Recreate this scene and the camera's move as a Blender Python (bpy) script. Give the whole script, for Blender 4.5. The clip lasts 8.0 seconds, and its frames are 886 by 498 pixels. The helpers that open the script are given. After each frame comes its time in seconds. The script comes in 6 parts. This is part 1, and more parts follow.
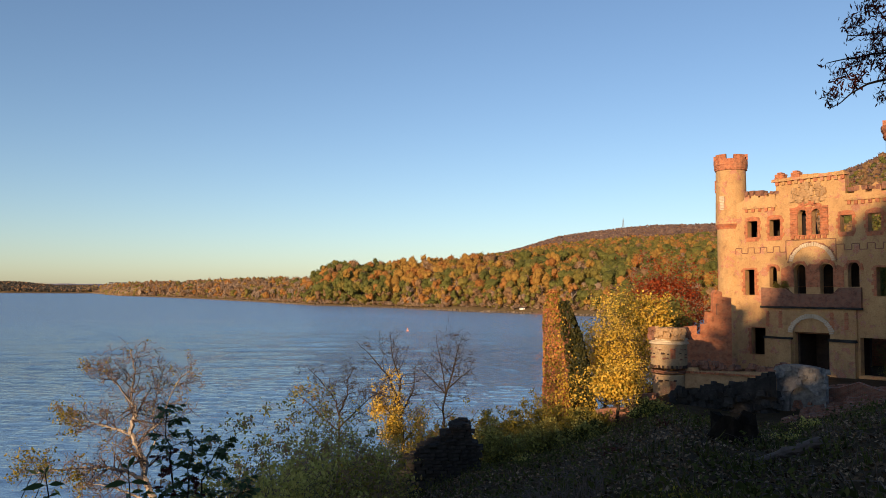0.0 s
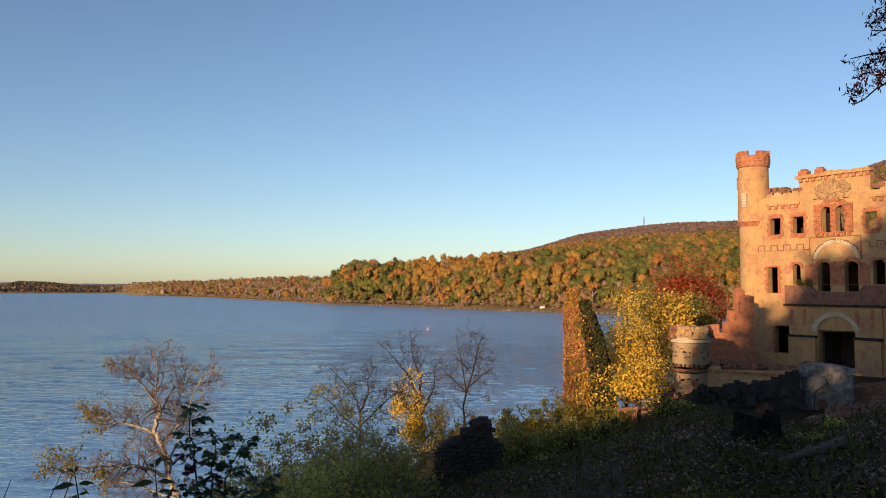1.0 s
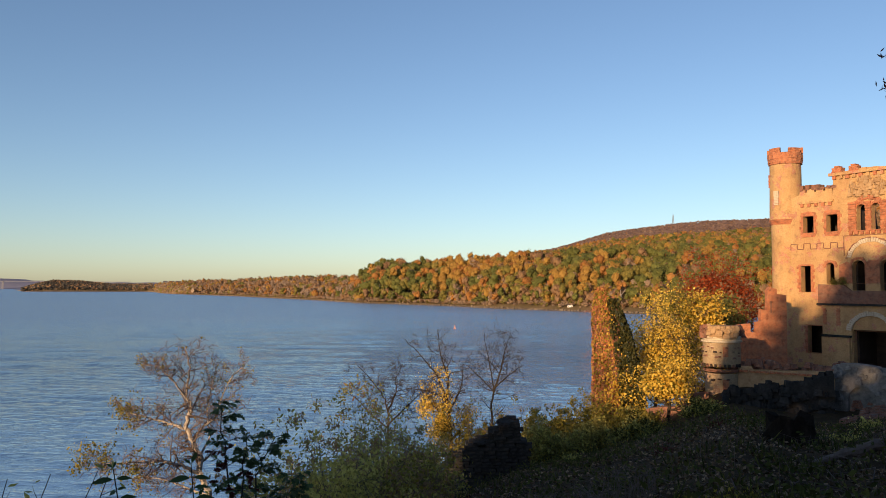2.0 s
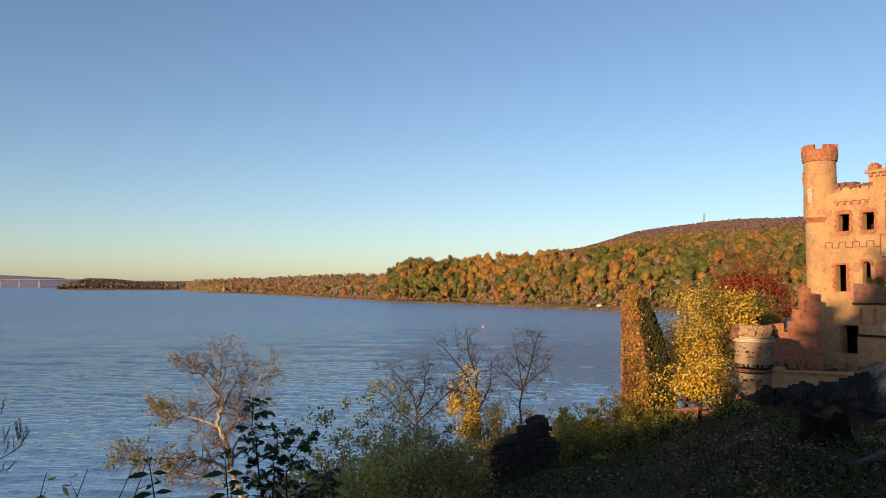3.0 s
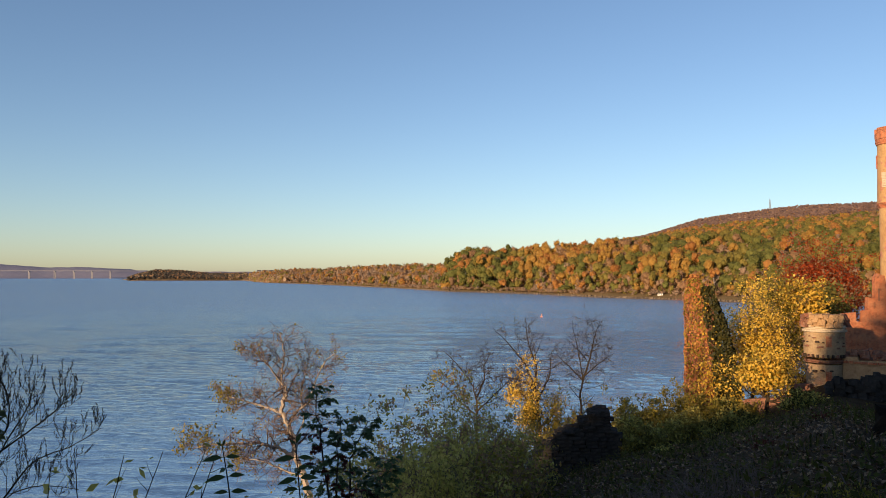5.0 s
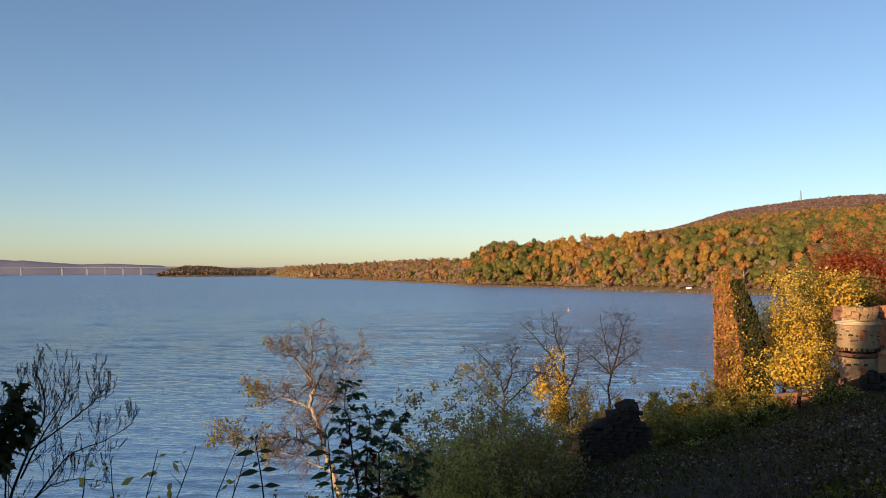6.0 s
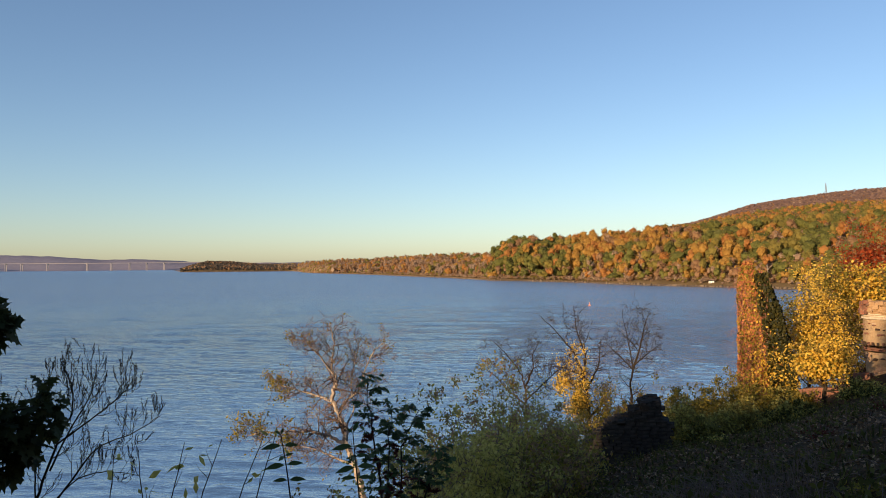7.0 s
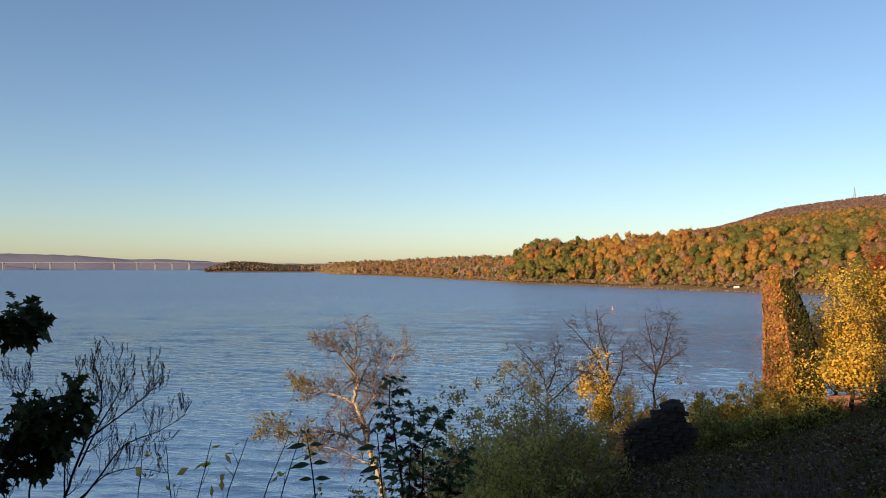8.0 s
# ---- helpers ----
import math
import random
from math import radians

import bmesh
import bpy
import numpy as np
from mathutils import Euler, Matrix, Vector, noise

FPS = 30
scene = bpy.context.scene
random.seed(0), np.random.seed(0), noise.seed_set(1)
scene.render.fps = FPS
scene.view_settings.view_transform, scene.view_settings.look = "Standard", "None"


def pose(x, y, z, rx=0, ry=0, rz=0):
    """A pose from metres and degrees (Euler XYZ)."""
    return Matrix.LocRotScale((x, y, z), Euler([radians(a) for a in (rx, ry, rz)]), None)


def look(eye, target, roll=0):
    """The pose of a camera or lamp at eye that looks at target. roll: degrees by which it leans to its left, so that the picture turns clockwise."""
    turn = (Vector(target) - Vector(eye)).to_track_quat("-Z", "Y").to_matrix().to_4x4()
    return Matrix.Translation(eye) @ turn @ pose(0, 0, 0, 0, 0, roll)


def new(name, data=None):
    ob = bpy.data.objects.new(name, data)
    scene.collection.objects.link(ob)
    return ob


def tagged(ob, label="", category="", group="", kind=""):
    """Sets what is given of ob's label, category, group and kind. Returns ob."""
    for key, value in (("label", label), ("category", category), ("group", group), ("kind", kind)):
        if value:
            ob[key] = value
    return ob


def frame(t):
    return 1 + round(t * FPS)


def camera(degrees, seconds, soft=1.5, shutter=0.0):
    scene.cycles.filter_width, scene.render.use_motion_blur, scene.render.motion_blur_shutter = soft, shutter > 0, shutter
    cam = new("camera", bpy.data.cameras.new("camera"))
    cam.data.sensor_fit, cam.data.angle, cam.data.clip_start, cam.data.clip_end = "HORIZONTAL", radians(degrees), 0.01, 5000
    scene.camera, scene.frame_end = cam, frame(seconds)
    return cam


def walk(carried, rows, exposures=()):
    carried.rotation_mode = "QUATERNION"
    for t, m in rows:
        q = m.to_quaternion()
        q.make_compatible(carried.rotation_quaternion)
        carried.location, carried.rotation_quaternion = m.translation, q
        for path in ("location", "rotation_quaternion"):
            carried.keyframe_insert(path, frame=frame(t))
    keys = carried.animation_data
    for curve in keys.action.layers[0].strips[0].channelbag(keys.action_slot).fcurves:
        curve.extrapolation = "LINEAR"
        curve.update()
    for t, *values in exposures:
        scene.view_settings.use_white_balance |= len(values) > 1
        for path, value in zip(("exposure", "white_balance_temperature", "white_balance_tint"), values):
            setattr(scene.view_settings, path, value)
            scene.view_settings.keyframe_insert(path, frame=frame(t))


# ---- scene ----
cam = camera(60.0, 8.0, soft=0.9)
# seconds, x, y, z (metres, water level = 0), yaw, pitch, roll (degrees)
PATH = [
    (0.0, 0.000, 0.000, 16.000, 0.00, 3.08, 0.36),
    (0.5, -0.001, -0.006, 16.004, 0.68, 3.03, 0.22),
    (1.0, -0.005, -0.026, 16.015, 1.47, 2.98, 0.18),
    (1.5, -0.020, -0.024, 16.013, 2.44, 2.93, 0.19),
    (3.0, -0.051, -0.017, 16.005, 5.59, 2.79, 0.29),
    (3.5, -0.061, -0.012, 15.997, 6.59, 2.70, 0.30),
    (4.0, -0.081, 0.012, 15.989, 7.65, 2.49, 0.26),
    (4.5, -0.092, 0.014, 15.987, 8.77, 2.22, 0.18),
    (6.0, -0.144, 0.062, 15.978, 11.81, 1.60, -0.28),
    (6.5, -0.155, 0.069, 15.977, 12.56, 1.35, -0.41),
    (7.0, -0.166, 0.070, 15.976, 13.33, 1.21, -0.42),
    (7.5, -0.157, 0.028, 15.984, 14.20, 1.27, -0.26),
    (8.0, -0.173, 0.038, 15.979, 15.00, 1.39, 0.08),
]
EXPOSURE, KELVIN, TINT = 0.40, 6820, 15.5
walk(cam, [(t, pose(x, y, z, 90 + p, 0, yaw) @ pose(0, 0, 0, 0, 0, r)) for t, x, y, z, yaw, p, r in PATH],
     [(0.0, EXPOSURE, KELVIN, TINT), (4.5, EXPOSURE + 0.03, KELVIN, TINT), (8.0, EXPOSURE + 0.12, KELVIN, TINT)])

# ---- light: low autumn sun behind the camera, to its left ----
SUN_AZ, SUN_EL = 210.0, 10.5          # degrees clockwise from +y, degrees up
SKY_STRENGTH, SUN_STRENGTH = 0.128, 5.0
world = bpy.data.worlds.new("sky")
scene.world = world
world.use_nodes = True
sky = world.node_tree.nodes.new("ShaderNodeTexSky")
sky.sky_type = "NISHITA"
sky.sun_disc = False
sky.sun_elevation, sky.sun_rotation = radians(SUN_EL), radians(SUN_AZ)
sky.altitude, sky.air_density, sky.dust_density, sky.ozone_density = 20, 0.88, 0.5, 2.6
back = world.node_tree.nodes["Background"]
back.inputs["Strength"].default_value = SKY_STRENGTH
world.node_tree.links.new(sky.outputs["Color"], back.inputs["Color"])

sun_way = Vector((math.sin(radians(SUN_AZ)) * math.cos(radians(SUN_EL)),
                  math.cos(radians(SUN_AZ)) * math.cos(radians(SUN_EL)), math.sin(radians(SUN_EL))))
sun = new("sun", bpy.data.lights.new("sun", "SUN"))
sun.data.energy, sun.data.angle, sun.data.color = SUN_STRENGTH, radians(0.6), (1.0, 0.67, 0.36)
sun.matrix_world = look(sun_way * 100, (0, 0, 0))


# ---- materials ----
def nodes_of(name):
    m = bpy.data.materials.new(name)
    m.use_nodes = True
    t = m.node_tree
    return m, t.nodes, t.links, t.nodes["Principled BSDF"]


def coords(n, l, scale=(1, 1, 1)):
    tc, mp = n.new("ShaderNodeTexCoord"), n.new("ShaderNodeMapping")
    mp.inputs["Scale"].default_value = scale
    l.new(tc.outputs["Object"], mp.inputs["Vector"])
    return mp.outputs["Vector"]


def noise_tex(n, l, vec, scale, detail=4, rough=0.6):
    t = n.new("ShaderNodeTexNoise")
    t.inputs["Scale"].default_value, t.inputs["Detail"].default_value, t.inputs["Roughness"].default_value = scale, detail, rough
    l.new(vec, t.inputs["Vector"])
    return t.outputs["Fac"]


def ramp(n, l, fac, stops):
    r = n.new("ShaderNodeValToRGB")
    while len(r.color_ramp.elements) < len(stops):
        r.color_ramp.elements.new(0.5)
    for e, (p, c) in zip(r.color_ramp.elements, stops):
        e.position, e.color = p, (*c, 1)
    l.new(fac, r.inputs["Fac"])
    return r.outputs["Color"]


def mixed(n, l, fac, a, b):
    m = n.new("ShaderNodeMix")
    m.data_type = "RGBA"
    l.new(fac, m.inputs["Factor"])
    for key, v in (("A", a), ("B", b)):
        sock = [s for s in m.inputs if s.name == key and s.type == "RGBA"][0]
        if isinstance(v, tuple):
            sock.default_value = (*v, 1)
        else:
            l.new(v, sock)
    return [s for s in m.outputs if s.type == "RGBA"][0]


def bump(n, l, height, strength, distance, b):
    k = n.new("ShaderNodeBump")
    k.inputs["Strength"].default_value, k.inputs["Distance"].default_value = strength, distance
    l.new(height, k.inputs["Height"])
    l.new(k.outputs["Normal"], b.inputs["Normal"])
    return k


def surface(name, dark, mid, light, scale, fine, rough=0.9, relief=0.02, stretch=(1, 1, 1)):
    """A rough natural surface that varies at two scales."""
    m, n, l, b = nodes_of(name)
    v = coords(n, l, stretch)
    big, small = noise_tex(n, l, v, scale, 5), noise_tex(n, l, v, fine, 6, 0.7)
    a = ramp(n, l, big, [(0.3, dark), (0.52, mid), (0.72, light)])
    c = ramp(n, l, small, [(0.3, dark), (0.6, mid), (0.8, light)])
    half = n.new("ShaderNodeValue")
    half.outputs[0].default_value = 0.5
    l.new(mixed(n, l, half.outputs[0], a, c), b.inputs["Base Color"])
    b.inputs["Roughness"].default_value = rough
    b.inputs["Specular IOR Level"].default_value = 0.4 if rough < 0.8 else 0.04
    bump(n, l, small, 0.8, relief, b)
    return m


def foliage(name, tones, rough=0.6, through_light=0.35, shine=0.15):
    """Leaves: every leaf or clump takes its own tone."""
    m, n, l, b = nodes_of(name)
    g = n.new("ShaderNodeNewGeometry")
    step = 1.0 / max(1, len(tones) - 1)
    col = ramp(n, l, g.outputs["Random Per Island"], [(i * step, c) for i, c in enumerate(tones)])
    l.new(col, b.inputs["Base Color"])
    b.inputs["Roughness"].default_value = rough
    b.inputs["Specular IOR Level"].default_value = shine
    tr = n.new("ShaderNodeBsdfTranslucent")
    l.new(col, tr.inputs["Color"])
    mx = n.new("ShaderNodeMixShader")
    mx.inputs["Fac"].default_value = through_light
    l.new(b.outputs[0], mx.inputs[1])
    l.new(tr.outputs[0], mx.inputs[2])
    l.new(mx.outputs[0], n["Material Output"].inputs["Surface"])
    return m


def brick_nodes(n, l, v, c1, c2, mortar, scale=1.0):
    t = n.new("ShaderNodeTexBrick")
    t.inputs["Color1"].default_value, t.inputs["Color2"].default_value, t.inputs["Mortar"].default_value = (*c1, 1), (*c2, 1), (*mortar, 1)
    t.inputs["Scale"].default_value = scale
    t.inputs["Brick Width"].default_value, t.inputs["Row Height"].default_value = 0.22, 0.075
    t.inputs["Mortar Size"].default_value, t.inputs["Bias"].default_value = 0.009, 0.0
    l.new(v, t.inputs["Vector"])
    return t


def upright(n, l):
    """Object x and z as the two texture axes, for standing walls."""
    tc, sp, cb = n.new("ShaderNodeTexCoord"), n.new("ShaderNodeSeparateXYZ"), n.new("ShaderNodeCombineXYZ")
    l.new(tc.outputs["Object"], sp.inputs[0])
    add = n.new("ShaderNodeMath")
    l.new(sp.outputs["X"], add.inputs[0])
    l.new(sp.outputs["Y"], add.inputs[1])
    l.new(add.outputs[0], cb.inputs["X"])
    l.new(sp.outputs["Z"], cb.inputs["Y"])
    return cb.outputs[0]


def brickwork(name, c1, c2, mortar, stain):
    m, n, l, b = nodes_of(name)
    t = brick_nodes(n, l, upright(n, l), c1, c2, mortar)
    v = coords(n, l)
    blotch = ramp(n, l, noise_tex(n, l, v, 2.6, 9, 0.75), [(0.32, (0.35, 0.35, 0.38)), (0.5, (0.9, 0.9, 0.9)), (0.68, (1.2, 1.08, 0.95))])
    mul = n.new("ShaderNodeMix")
    mul.data_type, mul.blend_type = "RGBA", "MULTIPLY"
    mul.inputs["Factor"].default_value = 1.0
    l.new(t.outputs["Color"], [q for q in mul.inputs if q.name == "A" and q.type == "RGBA"][0])
    l.new(blotch, [q for q in mul.inputs if q.name == "B" and q.type == "RGBA"][0])
    toned = [q for q in mul.outputs if q.type == "RGBA"][0]
    f = ramp(n, l, noise_tex(n, l, v, 1.3, 6, 0.7), [(0.48, (0, 0, 0)), (0.75, (0.5, 0.5, 0.5))])
    l.new(mixed(n, l, f, toned, stain), b.inputs["Base Color"])
    b.inputs["Roughness"].default_value = 0.92
    k = bump(n, l, t.outputs["Fac"], 0.5, 0.012, b)
    k.invert = True
    return m


def stucco(name, tan, pale, worn, bare):
    """Old render over brick: blotched, with patches fallen off down to the brick."""
    m, n, l, b = nodes_of(name)
    v = coords(n, l)
    big, mid, fine = noise_tex(n, l, v, 0.35, 5), noise_tex(n, l, v, 0.8, 9, 0.68), noise_tex(n, l, v, 9.0, 8, 0.7)
    col = ramp(n, l, big, [(0.3, worn), (0.5, tan), (0.72, pale)])
    fleck = ramp(n, l, fine, [(0.35, worn), (0.62, pale)])
    part_way = n.new("ShaderNodeValue")
    part_way.outputs[0].default_value = 0.45
    col = mixed(n, l, part_way.outputs[0], col, fleck)
    streak = ramp(n, l, noise_tex(n, l, coords(n, l, (1.3, 1.3, 0.4)), 1.0, 8, 0.72), [(0.50, (0, 0, 0)), (0.78, (0.45, 0.45, 0.45))])
    col = mixed(n, l, streak, col, (worn[0] * 0.55, worn[1] * 0.55, worn[2] * 0.6))
    t = brick_nodes(n, l, upright(n, l), bare[0], bare[1], (0.42, 0.34, 0.26))
    gone = ramp(n, l, mid, [(0.555, (0, 0, 0)), (0.575, (1, 1, 1))])
    soot = ramp(n, l, noise_tex(n, l, v, 1.9, 10, 0.78), [(0.52, (0, 0, 0)), (0.68, (0.6, 0.6, 0.6))])
    grimy = mixed(n, l, soot, mixed(n, l, gone, col, t.outputs["Color"]), (worn[0] * 0.4, worn[1] * 0.45, worn[2] * 0.6))
    l.new(grimy, b.inputs["Base Color"])
    b.inputs["Roughness"].default_value = 0.93
    relief = n.new("ShaderNodeMath")
    l.new(fine, relief.inputs[0])
    l.new(mid, relief.inputs[1])
    bump(n, l, relief.outputs[0], 0.9, 0.07, b)
    return m


STUCCO = stucco("old stucco", (0.46, 0.285, 0.125), (0.56, 0.40, 0.20), (0.34, 0.175, 0.078), ((0.477, 0.180, 0.096), (0.381, 0.138, 0.074)))
STUCCO_PALE = stucco("pale weathered stucco", (0.36, 0.26, 0.15), (0.44, 0.34, 0.21), (0.24, 0.165, 0.095), ((0.33, 0.20, 0.115), (0.27, 0.15, 0.085)))
RUBBLE_STUCCO = surface("broken stucco", (0.25, 0.155, 0.085), (0.42, 0.285, 0.16), (0.50, 0.37, 0.22), 2.2, 7.0, 0.95, 0.08)
BRICK = brickwork("red brick", (0.50, 0.155, 0.065), (0.40, 0.115, 0.05), (0.38, 0.25, 0.16), (0.38, 0.20, 0.11))
# near-black: the shell's interior shade put into the colour; also dark turret trim
BRICK_SHADE_BLACK = brickwork("near-black brick, interior shade and dark trim", (0.055, 0.032, 0.024), (0.04, 0.024, 0.018), (0.05, 0.04, 0.032), (0.03, 0.024, 0.02))
BRICK_DARK = brickwork("dark brick", (0.27, 0.10, 0.06), (0.20, 0.08, 0.05), (0.22, 0.17, 0.13), (0.17, 0.12, 0.09))
PALE_STONE = surface("pale arch stone", (0.34, 0.28, 0.20), (0.56, 0.49, 0.38), (0.68, 0.62, 0.50), 1.5, 11.0, 0.9, 0.02)
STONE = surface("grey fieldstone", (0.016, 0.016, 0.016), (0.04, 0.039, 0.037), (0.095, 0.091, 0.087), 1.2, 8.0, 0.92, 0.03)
WHITE_RUIN = surface("weathered white stucco", (0.07, 0.068, 0.065), (0.25, 0.24, 0.225), (0.44, 0.42, 0.39), 1.6, 5.0, 0.93, 0.12)
SOIL = surface("leafy soil", (0.028, 0.020, 0.011), (0.063, 0.043, 0.025), (0.137, 0.094, 0.059), 0.5, 7.0, 0.97, 0.08)
SHORE = surface("shore gravel", (0.07, 0.06, 0.045), (0.16, 0.13, 0.10), (0.32, 0.27, 0.20), 0.05, 0.6, 0.95, 0.3)
DRY_GRASS = surface("dry grass bank", (0.11, 0.085, 0.04), (0.22, 0.16, 0.08), (0.34, 0.26, 0.14), 0.03, 0.4, 0.95, 0.3)
# blue-grey tint paints distance haze onto the hills at the river's end
HAZE_TINT_HILL = surface("distant hills with haze in the tint", (0.19, 0.20, 0.26), (0.24, 0.245, 0.31), (0.30, 0.29, 0.34), 0.004, 0.03, 0.97, 3.0)
WOOD_FLOOR = surface("wooded hillside", (0.06, 0.045, 0.025), (0.13, 0.085, 0.05), (0.19, 0.125, 0.075), 0.008, 0.09, 0.97, 3.0)
RIVERBED = surface("river mud", (0.04, 0.04, 0.03), (0.07, 0.06, 0.05), (0.10, 0.09, 0.07), 0.05, 0.5)
BARK_PALE = surface("pale bark", (0.26, 0.23, 0.20), (0.42, 0.38, 0.34), (0.56, 0.52, 0.47), 3.0, 14.0, 0.9, 0.01)
BARK_DARK = surface("dark bark", (0.022, 0.018, 0.014), (0.05, 0.04, 0.03), (0.09, 0.07, 0.055), 3.0, 16.0, 0.92, 0.01)
BARK_TWIG = surface("brown twig bark", (0.08, 0.062, 0.055), (0.15, 0.118, 0.104), (0.23, 0.188, 0.165), 3.0, 16.0, 0.9, 0.005)
VINE_BARK = surface("reddish vine bark", (0.20, 0.10, 0.075), (0.32, 0.16, 0.12), (0.42, 0.24, 0.18), 3.0, 16.0, 0.9, 0.005)
ROTTEN = surface("rotten wood", (0.008, 0.006, 0.005), (0.022, 0.017, 0.013), (0.06, 0.047, 0.036), 2.0, 12.0, 0.95, 0.04)
WHITE_PAINT = surface("white paint", (0.66, 0.66, 0.64), (0.78, 0.78, 0.76), (0.84, 0.84, 0.82), 0.2, 2.0, 0.7, 0.01)
# pale concrete with a slight blue cast mixed in as distance haze
CONCRETE = surface("bridge concrete", (0.22, 0.225, 0.24), (0.28, 0.285, 0.30), (0.34, 0.34, 0.36), 0.02, 0.3, 0.85, 0.05)
STEEL = surface("grey steel", (0.150, 0.158, 0.165), (0.210, 0.217, 0.225), (0.270, 0.277, 0.285), 0.05, 0.5, 0.6, 0.01)
RUST_METAL = surface("rusty iron", (0.06, 0.03, 0.02), (0.13, 0.06, 0.035), (0.2, 0.1, 0.06), 2.0, 14.0, 0.85, 0.01)
ROOF_GREY = surface("grey roofing", (0.07, 0.07, 0.075), (0.12, 0.12, 0.125), (0.18, 0.18, 0.18), 0.2, 2.0, 0.8, 0.02)
BUOY_RED = surface("red buoy paint", (0.45, 0.20, 0.16), (0.58, 0.28, 0.23), (0.66, 0.38, 0.32), 1.0, 6.0, 0.5, 0.01)

GREEN = foliage("green canopy", [(0.12, 0.135, 0.040), (0.165, 0.18, 0.052), (0.21, 0.225, 0.066)], 0.6, 0.5)
OLIVE = foliage("olive canopy", [(0.200, 0.181, 0.050), (0.256, 0.225, 0.062), (0.319, 0.269, 0.075)], 0.6, 0.5)
GOLD = foliage("golden canopy", [(0.37, 0.225, 0.06), (0.44, 0.275, 0.072), (0.52, 0.33, 0.09)], 0.6, 0.5)
ORANGE = foliage("orange canopy", [(0.38, 0.185, 0.06), (0.44, 0.22, 0.07), (0.51, 0.27, 0.085)], 0.6, 0.5)
RUST = foliage("rust-brown canopy", [(0.26, 0.165, 0.095), (0.32, 0.205, 0.115), (0.39, 0.255, 0.14)], 0.6, 0.5)
BARE = foliage("thin brown canopy", [(0.32, 0.235, 0.165), (0.39, 0.29, 0.205), (0.46, 0.35, 0.25)], 0.6, 0.5)
RED = foliage("red canopy", [(0.225, 0.037, 0.015), (0.350, 0.069, 0.022), (0.450, 0.106, 0.031)], 0.6, 0.5)
YELLOW = foliage("yellow leaves", [(0.60, 0.39, 0.055), (0.80, 0.55, 0.09), (0.88, 0.66, 0.15)], 0.55, 0.45)
YELLOW_GREEN = foliage("yellow-green leaves", [(0.13, 0.13, 0.025), (0.24, 0.21, 0.035), (0.38, 0.30, 0.05)], 0.55, 0.4)
BUSH_GREEN = foliage("bush leaves", [(0.28, 0.26, 0.07), (0.46, 0.42, 0.11), (0.64, 0.57, 0.17)], 0.55, 0.5)
DARK_LEAF = foliage("dark green leaves", [(0.033, 0.066, 0.027), (0.066, 0.115, 0.044), (0.098, 0.151, 0.055)], 0.45, 0.3)
OAK_LEAF = foliage("oak leaves", [(0.035, 0.048, 0.018), (0.055, 0.07, 0.024), (0.085, 0.09, 0.03)], 0.6, 0.35)
MAROON_LEAF = foliage("maroon leaves", [(0.05, 0.012, 0.010), (0.09, 0.02, 0.014), (0.12, 0.03, 0.02)], 0.5, 0.3)
HILL_BROWN = foliage("bare hilltop canopy", [(0.17, 0.115, 0.095), (0.20, 0.135, 0.112), (0.23, 0.155, 0.13)])
# raised and greyed so that distance haze is part of the leaf colour
POINT_DARK = foliage("dark point canopy, greyed for haze", [(0.06, 0.058, 0.05), (0.08, 0.075, 0.062), (0.11, 0.098, 0.08)])
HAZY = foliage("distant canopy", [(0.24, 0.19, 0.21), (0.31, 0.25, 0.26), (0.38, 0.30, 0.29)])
VINE_RED = foliage("reddish vine leaves", [(0.24, 0.14, 0.05), (0.50, 0.18, 0.085), (0.60, 0.27, 0.10), (0.46, 0.36, 0.08)], 0.6, 0.35)
# dark leaves: scattered on the left, painting the tower's shaded side on the right
VINE_SHADE_DARK = foliage("dark creeper leaves, also for the shaded side", [(0.02, 0.028, 0.012), (0.045, 0.05, 0.018), (0.09, 0.08, 0.02)], 0.5, 0.3)
LITTER = foliage("fallen leaves", [(0.036, 0.023, 0.014), (0.10, 0.065, 0.036), (0.19, 0.12, 0.07), (0.40, 0.28, 0.18)], 1.0, 0.05, 0.02)
GRASS = foliage("grass and weeds", [(0.035, 0.045, 0.015), (0.08, 0.088, 0.024), (0.13, 0.13, 0.04)], 0.9, 0.2, 0.05)
PINK_TWIG = foliage("buds and last leaves", [(0.22, 0.12, 0.08), (0.33, 0.18, 0.11), (0.42, 0.26, 0.14)], 0.7, 0.3)


